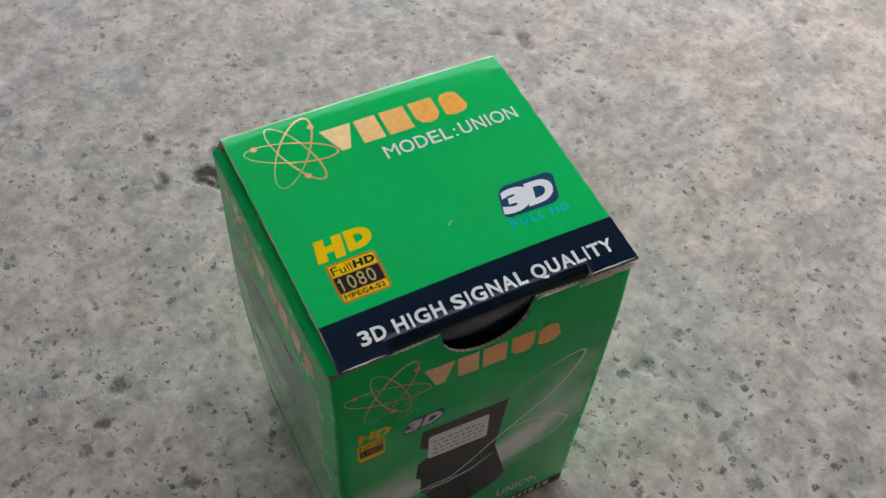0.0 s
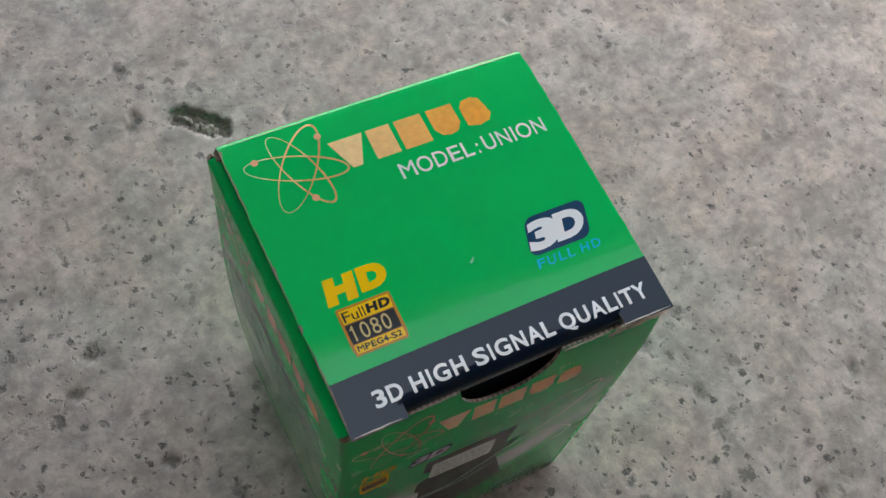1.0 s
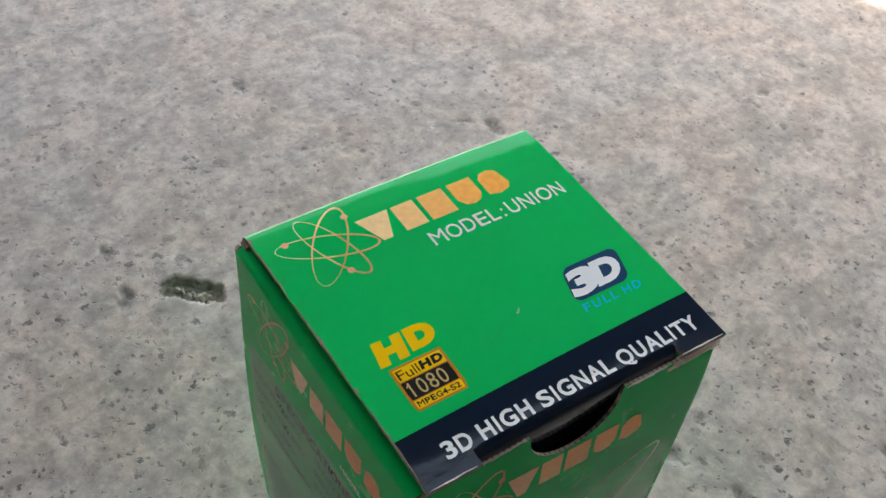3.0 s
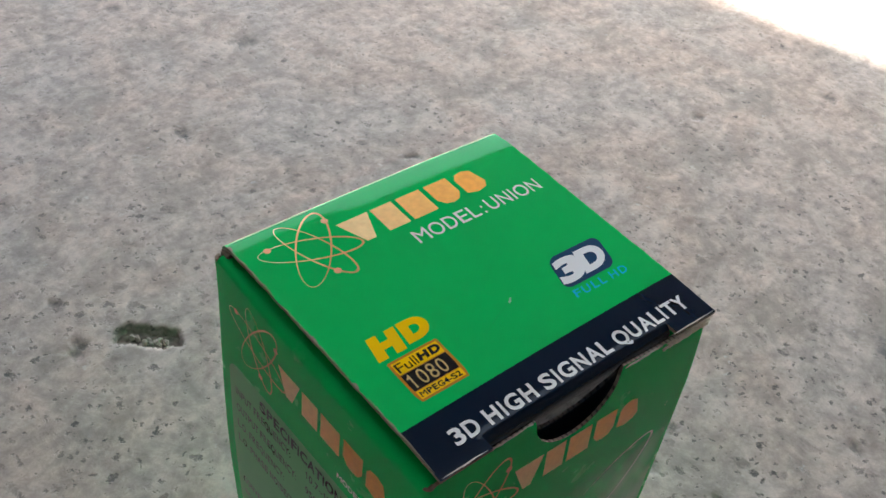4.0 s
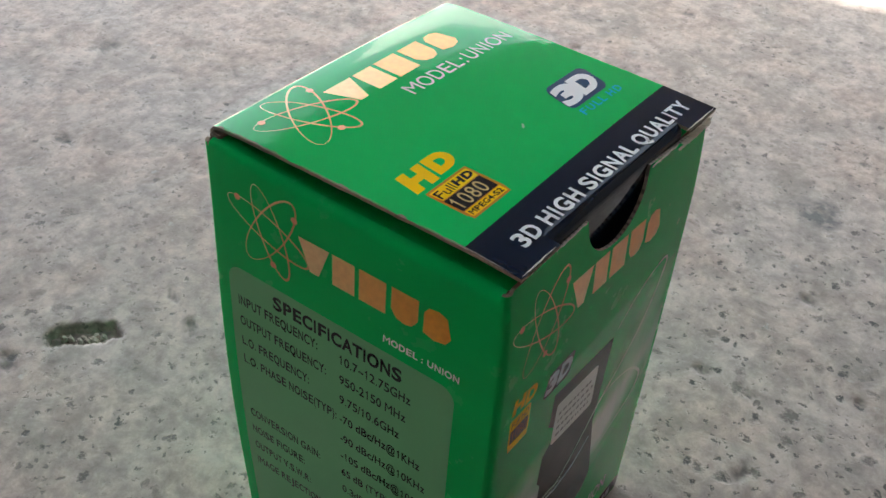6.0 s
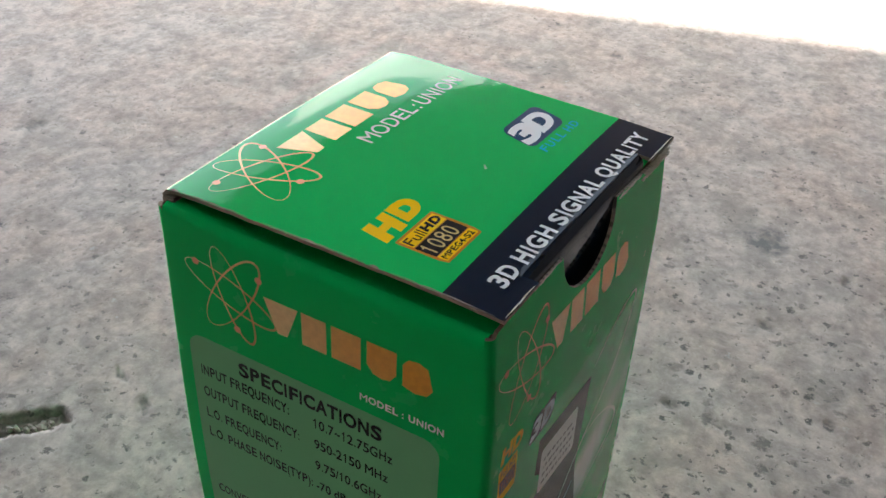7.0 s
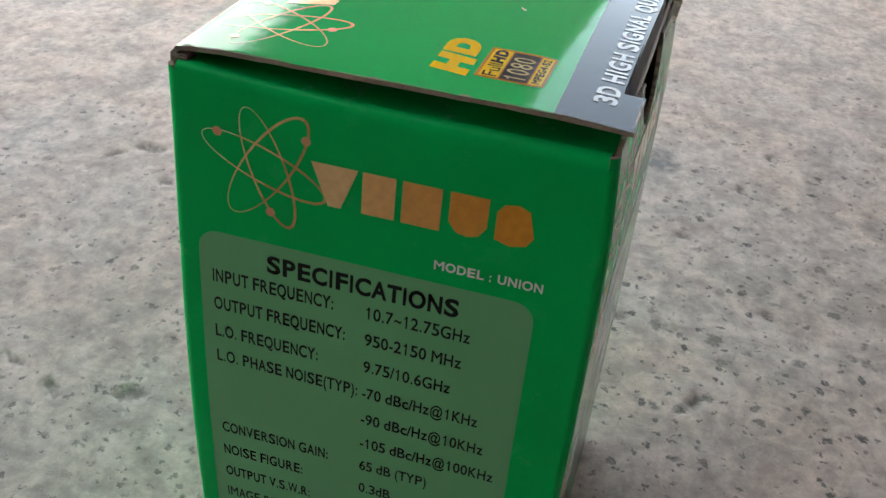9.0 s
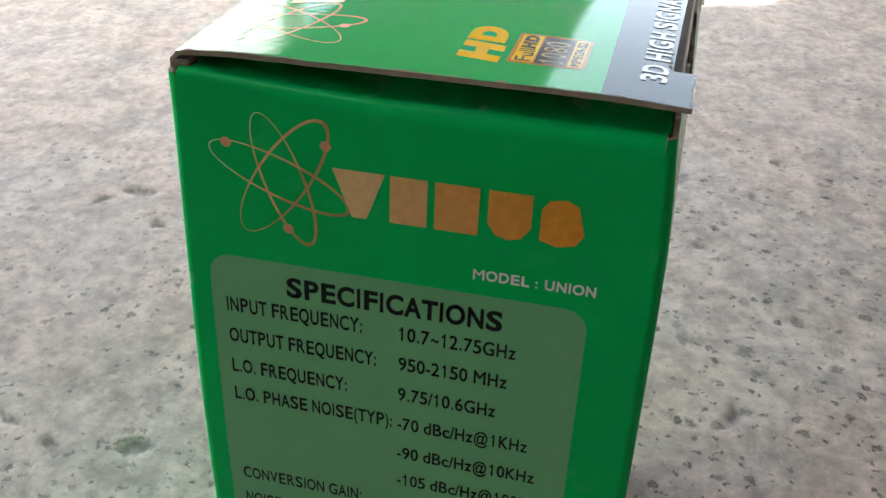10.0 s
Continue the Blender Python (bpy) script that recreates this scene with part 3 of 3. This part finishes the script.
def sleeve_columns():
    """Plan points round the carton with the top of each."""
    r, out = 1.2, []
    for cx, cy, a0, side in ((LEFT + r, FRONT + r, 180, "front"), (RIGHT - r, FRONT + r, 270, "right"), (RIGHT - r, BACK - r, 0, "back"), (LEFT + r, BACK - r, 90, "left")):
        for i in range(5):
            a = radians(a0 + 90 * i / 4)
            top = {"front": TALL - 0.9, "right": TALL - 3.6, "back": FOLD + 1.2, "left": FOLD + 3.0}[side]
            out.append((cx + r * math.cos(a), cy + r * math.sin(a), top, ""))
        if side == "front":
            xs_ = sorted(set([round(v, 3) for v in span(LEFT + 2, -10.5, 8) + span(-10.29, 10.89, 44) + span(11.1, RIGHT - 2, 8)]))
            out += [(x, FRONT, front_top(x), "") for x in xs_]
        elif side == "right":
            out += [(RIGHT, y, FOLD - 0.8, "right") for y in span(FRONT + 1.5, BACK - 1.5, 12)]
        elif side == "back":
            out += [(x, BACK, FOLD - 0.5, "") for x in span(RIGHT - 2, LEFT + 2, 10)]
        else:
            out += [(LEFT, y, fold_z(y), "left") for y in span(BACK - 1.5, FRONT + 1.5, 14)]
    return out


def fold_point(x, sign, y, n):
    """A side wall's top, which folds in over a round edge and goes on as a flap."""
    r = 2.1 if x > 0 else 2.1 - 1.2 * (fold_z(y) - FOLD) / 2.6
    base = wall_point(x, y, fold_z(y) if x < 0 else FOLD - 0.8)
    if n <= 6:
        a = radians(15 * n)
        return base + Vector((sign * r * (1 - math.cos(a)), 0, r * math.sin(a))) * MM
    d = (4, 8, 14, 20)[n - 7]
    return base + Vector((sign * d, 0, r - 0.02 * d)) * MM


bm = bmesh.new()
levels = [0, 0.02, 0.08, 0.18, 0.3, 0.42, 0.54, 0.66, 0.78, 0.86, 0.92, 0.96, 1.0]
plan = sleeve_columns()
cols = [[bm.verts.new(wall_point(x, y, f * top)) for f in levels] for x, y, top, side in plan]
for col, (x, y, top, side) in zip(cols, plan):
    if side:
        col += [bm.verts.new(fold_point(x, 1 if x < 0 else -1, y, n)) for n in range(1, 7)]
for a, b in zip(cols, cols[1:] + cols[:1]):
    for n in range(min(len(a), len(b)) - 1):
        bm.faces.new((a[n], b[n], b[n + 1], a[n + 1]))
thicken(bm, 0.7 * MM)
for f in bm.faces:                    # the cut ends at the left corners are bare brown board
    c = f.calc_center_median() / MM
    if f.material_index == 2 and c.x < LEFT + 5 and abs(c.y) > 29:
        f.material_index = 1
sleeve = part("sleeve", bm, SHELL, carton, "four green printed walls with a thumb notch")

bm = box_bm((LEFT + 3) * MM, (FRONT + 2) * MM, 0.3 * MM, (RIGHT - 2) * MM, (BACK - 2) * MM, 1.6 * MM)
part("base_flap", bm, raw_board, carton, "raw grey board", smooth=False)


for x, sign in ((LEFT, 1), (RIGHT, -1)):
    bm = bmesh.new()
    along = span(FRONT + 1.2, BACK - 1.4, 12)
    if sign > 0:
        along.reverse()
    grid(bm, along, range(6, 11), lambda y, n: fold_point(x, sign, y, n))
    thicken(bm, BOARD * MM)
    part("dust_flap", bm, FLAPS, carton, "green flap folded in under the lid")

# the lid: arched sheet, back fold, two front ears and the tuck flap between its slits
LID_L, LID_R, EAR_L, EAR_R = -32.3, 35.0, -21.4, 24.0


def lid_x(u, y):
    """Lets the lid's left edge run askew."""
    ragged = 0.16 * noise.noise((y / 3.1, u / 40, 2)) + 0.07 * noise.noise((y / 0.9, u / 40, 7)) if abs(u) > 31 else 0.0
    return u - max(0.0, -u - 10) / 22 * 0.02 * (y + 30) + ragged


bm = bmesh.new()
us = span(LID_L, EAR_L, 8) + span(EAR_L, EAR_R, 28)[1:] + span(EAR_R, LID_R, 8)[1:]
back_fold = [(BACK + 0.4, -2.6), (BACK + 0.4, -1.2)] + [(BACK + 0.35 - 0.5 * (1 - math.cos(radians(a))), 0.55 * math.sin(radians(a))) for a in range(0, 90, 15)]
BAND, BAND_TILT = -22.9, 0.011        # where the navy print ends, and its slant
ys_main = list(reversed(span(SEAM, BAND, 6) + span(BAND, BACK - 1.2, 38)[1:] + [BACK - 0.6]))


def lid_point(u, n):
    if n < len(back_fold):
        return Vector((lid_x(u, BACK), back_fold[n][0], lid_height(u, BACK) - 1.2 + back_fold[n][1])) * MM
    y = ys_main[n - len(back_fold)]
    y += BAND_TILT * (u + 32) * max(0.0, 1 - abs(y - BAND) / 7)
    return Vector((lid_x(u, y), y, lid_height(u, y))) * MM


rows = grid(bm, list(reversed(us)), range(len(back_fold) + len(ys_main)), lid_point)
last = dict(zip([round(u, 4) for u in reversed(us)], rows[-1]))


def extend(columns, points):
    """Carries part of the lid's last row on over more points."""
    before = [last[round(u, 4)] for u in columns]
    for y_z in points:
        row = [bm.verts.new(Vector((lid_x(u, SEAM), *y_z(u))) * MM) for u in columns]
        for n in range(len(columns) - 1):
            bm.faces.new((before[n], before[n + 1], row[n + 1], row[n]))
        before = row


tuck = [lambda u, a=a: (SEAM - 1.7 * math.sin(radians(a)), lid_height(u, SEAM) - 0.2 * math.sin(radians(a)) - 2.0 * (1 - math.cos(radians(a)))) for a in range(15, 91, 15)]
tuck += [lambda u, d=d: (SEAM - 1.7 + 0.08 * d, lid_height(u, SEAM) - 2.2 - d) for d in (2, 5, 10, 18)]
ear = [lambda u, d=d: (SEAM - d, lid_height(u, SEAM - d)) for d in (0.8, 1.6, 2.4, 3.2)]
down = list(reversed(us))
extend([u for u in down if u >= EAR_R - 0.01], ear)
extend([u for u in down if u <= EAR_L + 0.01], ear)
extend([u for u in down if EAR_L - 0.01 <= u <= EAR_R + 0.01], tuck)
bmesh.ops.recalc_face_normals(bm, faces=bm.faces[:])
if max(bm.faces, key=lambda f: f.calc_center_median().z).normal.z < 0:
    bmesh.ops.reverse_faces(bm, faces=bm.faces[:])
thicken(bm, 0.7 * MM)
lid_mats = [green_lid, raw_board, worn_edge, navy]
for f in bm.faces:
    if f.material_index == 0 and f.calc_center_median().y < (BAND + BAND_TILT * (f.calc_center_median().x / MM + 32)) * MM:
        f.material_index = 3
lid = part("lid", bm, lid_mats, carton, "arched glossy green lid with a navy front band")

# ---- print on the lid ----
wordmark(TOP, -13.0, 17.2, 21.6, 24.3, lid)
emblem(TOP, -20.3, 21.1, lid)
writing(TOP, "MODEL : UNION", -2.0, 11.0, 30.8, 14.6, white_ink, lid, 0.006, gap=90)
writing(TOP, "H", -26.1, -9.1, -20.8, -3.5, yellow_ink, lid, 0.085, 0.16)
writing(TOP, "D", -19.2, -8.6, -14.2, -3.4, yellow_ink, lid, 0.085, 0.1)
TOP.art("badge", patch_bm(-25.7, -19.95, -14.8, -10.0, 0.4, 4, 6), amber_ink, lid, 0.1)
TOP.art("badge_field", patch_bm(-25.2, -13.3, -15.3, -10.5, 0.1, 4, 3), yellow_ink, lid, 0.16)
TOP.art("badge_field", patch_bm(-25.2, -17.5, -15.4, -13.5, 0.1, 4, 3), black_ink, lid, 0.16)
TOP.art("badge_field", patch_bm(-25.1, -19.5, -15.4, -17.7, 0.1, 4, 3), yellow_ink, lid, 0.16)
writing(TOP, "Full", -24.9, -13.0, -20.6, -10.9, black_ink, lid, 0.0, lift=0.22)
writing(TOP, "HD", -20.2, -12.8, -15.7, -10.9, black_ink, lid, 0.06, 0.15, lift=0.22)
writing(TOP, "1080", -24.7, -17.1, -16.9, -13.9, gold_ink, lid, 0.0, lift=0.22, spacing=60)
writing(TOP, "MPEG4-S2", -24.7, -19.2, -16.0, -18.0, black_ink, lid, 0.03, lift=0.22)
TOP.art("logo_field", outline_bm(rounded(13.5, -14.3, 27.2, -6.0, 2.0, 0.3)), blue_ink, lid, 0.1)
writing(TOP, "3", 14.4, -13.4, 20.2, -7.2, white_ink, lid, 0.06, 0.3, lift=0.22)
writing(TOP, "D", 20.4, -13.2, 26.4, -7.2, white_ink, lid, 0.06, 0.3, lift=0.22)
TOP.art("logo_bar", outline_bm([(19.6, -10.7), (22.6, -10.5), (23.0, -9.6), (19.9, -9.8)]), white_ink, lid, 0.24)
writing(TOP, "FULL HD", 13.9, -17.0, 28.0, -15.1, cyan_ink, lid, 0.012, 0.2, spacing=90)
writing(TOP, "3D HIGH SIGNAL QUALITY", -25.9, -30.2, 31.6, -26.9, white_ink, lid, 0.03, lift=0.3, spacing=20)

# ---- print on the side wall ----
wordmark(SIDE, -10.1, 100.5, 23.3, 107.4, sleeve)
emblem(SIDE, -17.1, 104.7, sleeve)
writing(SIDE, "MODEL : UNION", 9.4, 93.8, 25.7, 95.4, white_ink, sleeve, 0.03, gap=300)
SIDE.art("spec_panel", patch_bm(-28.7, 8.0, 25.2, 91.4, 3.4, 10, 24), panel_ink, sleeve, 0.06, "pale grey-green panel")
writing(SIDE, "SPECIFICATIONS", -17.1, 85.9, 13.8, 89.2, dark_ink, sleeve, 0.035)
LEFT_TEXT = [
    ("INPUT FREQUENCY:", 81.8, -6.1), ("OUTPUT FREQUENCY:", 76.3, -4.0), ("L.O. FREQUENCY:", 70.6, -8.5), ("L.O. PHASE NOISE(TYP):", 65.2, -1.5),
    ("CONVERSION GAIN:", 48.2, -6.5), ("NOISE FIGURE:", 42.4, -11.3), ("OUTPUT V.S.W.R:", 36.6, -10.0), ("IMAGE REJECTION:", 30.8, -7.0),
]
for body, v, end in LEFT_TEXT:
    writing(SIDE, body, -26.5, v, end, v + 2.5, dark_ink, sleeve, 0.02)
RIGHT_TEXT = [
    ("10.7~12.75GHz", 81.6, 16.1), ("950-2150 MHz", 76.3, 15.2), ("9.75/10.6GHz", 70.7, 13.9), ("-70 dBc/Hz@1KHz", 65.0, 19.0),
    ("-90 dBc/Hz@10KHz", 59.1, 20.5), ("-105 dBc/Hz@100KHz", 53.4, 22.8), ("65 dB (TYP)", 47.8, 11.5), ("0.3dB", 42.0, 5.2),
]
for body, v, end in RIGHT_TEXT:
    writing(SIDE, body, -0.6, v, end, v + 2.35, dark_ink, sleeve, 0.016)

# ---- print on the front wall ----
FRONTAL.art("glow_print", patch_bm(-32.5, 4.6, 32.3, 84.0, 0.5, 16, 20), glow_ink, sleeve, 0.05, "green print with pale rays of light")
wordmark(FRONTAL, -14.2, 99.9, 18.8, 107.2, sleeve, -2.4)
emblem(FRONTAL, -22.0, 103.6, sleeve)
writing(FRONTAL, "H", -30.0, 86.9, -26.6, 90.7, yellow_ink, sleeve, 0.06, 0.15)
writing(FRONTAL, "D", -25.9, 86.5, -22.6, 90.3, yellow_ink, sleeve, 0.06, 0.1)
FRONTAL.art("badge", patch_bm(-30.4, 77.2, -23.8, 85.8, 0.3, 3, 4), yellow_ink, sleeve, 0.1)
FRONTAL.art("badge_field", patch_bm(-29.9, 79.2, -24.3, 82.8, 0.1, 3, 3), black_ink, sleeve, 0.16)
writing(FRONTAL, "Full HD", -29.8, 83.4, -24.4, 85.2, black_ink, sleeve, 0.0, lift=0.2)
writing(FRONTAL, "1080", -29.4, 79.6, -24.7, 82.4, amber_ink, sleeve, 0.0, lift=0.22)
FRONTAL.art("logo_field", outline_bm(rounded(-19.6, 81.6, -10.4, 87.7, 1.4, 0.25)), blue_ink, sleeve, 0.1)
writing(FRONTAL, "3D", -18.9, 82.3, -10.6, 87.0, steel_ink, sleeve, 0.06, 0.25, lift=0.2)
DEVICE = [(-14.5, 79.0), (-16.0, 53.0), (-14.6, 51.0), (-14.2, 20.0), (-3.0, 18.0), (9.0, 25.5), (11.0, 29.5), (10.2, 33.5), (6.0, 36.0), (6.3, 52.0), (7.0, 64.0), (8.0, 77.0)]
FRONTAL.art("device_picture", outline_bm(DEVICE), grey_ink, sleeve, 0.12, "printed picture of a dark device")
FRONTAL.art("device_joint", ribbon_bm([(-14.4, 43.0), (-7.0, 41.5), (0.0, 43.0), (5.9, 47.5)], 1.1), steel_ink, sleeve, 0.2)
FRONTAL.art("device_label", outline_bm([(-12.8, 74.0), (-13.0, 63.0), (-12.4, 62.3), (2.6, 60.8), (3.2, 61.4), (3.2, 72.4), (2.6, 73.1), (-12.2, 74.6)]), white_ink, sleeve, 0.16)
for row in range(4):
    u = -11.6
    while u < 1.4:
        w = rng.uniform(0.4, 1.5)
        v = 64.0 + row * 2.2 - 0.1 * (u + 12)
        FRONTAL.art("label_bar", patch_bm(u, v, min(u + w, 2.2), v + 0.8, 0.05, 1, 1), faint_ink, sleeve, 0.22)
        u += w + rng.uniform(0.3, 0.7)
FRONTAL.art("base_band", patch_bm(-33.2, 0.4, 33.0, 5.4, 0.1, 10, 2), navy, sleeve, 0.08)
u = 9.0
while u < 29:
    w = rng.uniform(0.6, 1.9)
    FRONTAL.art("label_bar", patch_bm(u, 1.5, u + w, 4.2, 0.05, 1, 1), white_ink, sleeve, 0.3)
    u += w + rng.uniform(0.5, 1.0)
writing(FRONTAL, "UNION", 10.2, 10.4, 23.4, 15.2, steel_ink, sleeve, 0.02)


def smooth_line(points, n=8):
    """Points along a soft curve through those given."""
    pts = [Vector(points[0]), *(Vector(p) for p in points), Vector(points[-1])]
    out = []
    for a, b, c, d in zip(pts, pts[1:], pts[2:], pts[3:]):
        for i in range(n):
            t = i / n
            out.append(0.5 * (2 * b + (c - a) * t + (2 * a - 5 * b + 4 * c - d) * t * t + (3 * b - a - 3 * c + d) * t ** 3))
    return [tuple(p) for p in out] + [tuple(pts[-1])]


STREAKS = [
    [(9.0, 78.5), (16.0, 83.5), (23.5, 86.3), (27.5, 85.6), (26.0, 79.0), (21.0, 70.0), (14.0, 63.0), (7.0, 57.0), (-2.0, 47.5), (-9.0, 42.5), (-20.0, 38.0)],
    [(9.0, 58.5), (15.0, 58.6), (22.0, 56.0), (27.6, 50.0), (25.5, 44.5), (19.0, 41.0), (11.0, 38.0)],
    [(-30.0, 34.0), (-22.0, 41.0), (-12.0, 44.0), (-4.0, 43.0)],
]
for line, wide in zip(STREAKS, (0.75, 0.8, 0.6)):
    FRONTAL.art("streak", ribbon_bm(smooth_line(line), wide), streak_ink, sleeve, 0.3)

# ---- wear ----
TOP.art("scratch", ribbon_bm([(2.9, -10.2), (1.0, -11.0), (-3.0, -12.6), (-6.5, -14.2)], 0.14), scuff_ink, lid, 0.2, "fine pale scratch")
TOP.art("nick", outline_bm([(1.9, -10.9), (2.4, -10.9), (3.2, -10.0), (3.0, -9.8), (2.4, -10.3), (2.0, -10.5)]), worn_nick, lid, 0.24, "small pale nick")
for y, w in ((1.5, 3.4), (-11.0, 2.2), (33.0 - 3.0, 2.0)):
    TOP.art("edge_wear", outline_bm([(lid_x(LID_L, y), y - w / 2), (lid_x(LID_L, y) + 0.45, y - w * 0.2), (lid_x(LID_L, y) + 0.55, y + w * 0.25), (lid_x(LID_L, y), y + w / 2)]), worn_edge, lid, 0.16, "worn bare edge")

pale_rim = varnished("pale_worn_rim", (0.3, 0.5, 0.3), 0.4)
# rubbed rims along the lid's back fold and side
for u0, u1, w in ((-31.5, -13.0, 0.2), (-4.0, 9.0, 0.14), (20.0, 33.0, 0.25)):
    TOP.art("edge_wear", ribbon_bm([(u, BACK - 1.0 + 0.25 * noise.noise((u / 3, 1, 2))) for u in span(u0, u1, 18)], w), pale_rim, lid, 0.3, "rubbed pale fold")
for v0, v1, w in ((-32.0, -14.0, 0.3), (-9.0, 12.0, 0.22), (14.0, 30.0, 0.3)):
    TOP.art("edge_wear", ribbon_bm([(lid_x(LID_L, y) + 0.16 + 0.1 * noise.noise((y / 2, 4, 2)), y) for y in span(v0, v1, 18)], w), worn_edge, lid, 0.2, "worn bare edge")

pale_ply = board("pale_torn_ply", (0.7, 0.64, 0.55), False)
for u0, u1 in ((-31.8, -22.4), (22.4, 34.6)):
    TOP.art("edge_wear", ribbon_bm([(u, -33.45 + 0.12 * noise.noise((u / 2, 3, 6))) for u in span(u0, u1, 14)], 0.3), pale_ply, lid, 0.3, "worn pale edge")


def torn_ply(x0, x1, y, z, deep, seed):
    """A thin wavy strip of paper that has come loose along a cut edge."""
    bm = bmesh.new()
    grid(bm, span(x0, x1, 22), span(0, 1, 3), lambda x, k: Vector((x, y - deep * k * (0.6 + 0.6 * noise.noise((x / 1.7, seed, 2))), z - 0.05 * (x - x0) * (x > 20) + 0.28 * noise.noise((x / 2.3, seed, 5)) + 0.3 * k * noise.noise((x / 1.3, seed, 8)))) * MM)
    thicken(bm, 0.18 * MM, 0, 0)
    return part("torn_ply", bm, pale_ply, sleeve, "pale torn paper edge")


for n, (x0, x1, y, z, deep) in enumerate(((21.5, 34.4, -33.1, 115.6, 0.8), (22.8, 34.6, -33.0, 116.3, 1.1), (25.0, 34.8, -33.1, 117.0, 1.0), (11.5, 21.5, -32.8, 117.0, 0.5), (-20.5, -11.2, -32.6, 117.9, 0.25))):
    torn_ply(x0, x1, y, z, deep, n * 3.1)

def flute_strip(x0, x1, waves):
    """The wavy middle ply that shows along the cut edge of the thumb notch."""
    bm = bmesh.new()
    rows = []
    for n in range(waves * 6 + 1):
        x = x0 + (x1 - x0) * n / (waves * 6)
        z = front_top(x) + 0.05
        y = FRONT - front_bulge(x, z) + 0.36 + 0.24 * math.sin(n / 6 * 2 * math.pi)
        rows.append([bm.verts.new(Vector((x - 0.09, y, z)) * MM), bm.verts.new(Vector((x + 0.09, y + 0.05, z + 0.02)) * MM), bm.verts.new(Vector((x + 0.09, y + 0.07, z - 0.12)) * MM)])
    for a, b in zip(rows, rows[1:]):
        for k in range(2):
            bm.faces.new((a[k], b[k], b[k + 1], a[k + 1]))
    return part("flute", bm, pale_ply, sleeve, "pale wavy ply in the cut edge")


flute_strip(1.0, 10.7, 8)
flute_strip(-9.5, 0.5, 6)

# bare board where the lid's hinge ends at the back corner
bm = box_bm(-34.2 * MM, 29.6 * MM, 115.2 * MM, -31.6 * MM, 32.4 * MM, 118.8 * MM, 0.3 * MM)
for v in bm.verts:
    v.co += Vector(noise.noise_vector(v.co * 900)) * 0.25 * MM
part("hinge_end", bm, raw_board, lid, "bare brown board at the hinge's end", smooth=False)
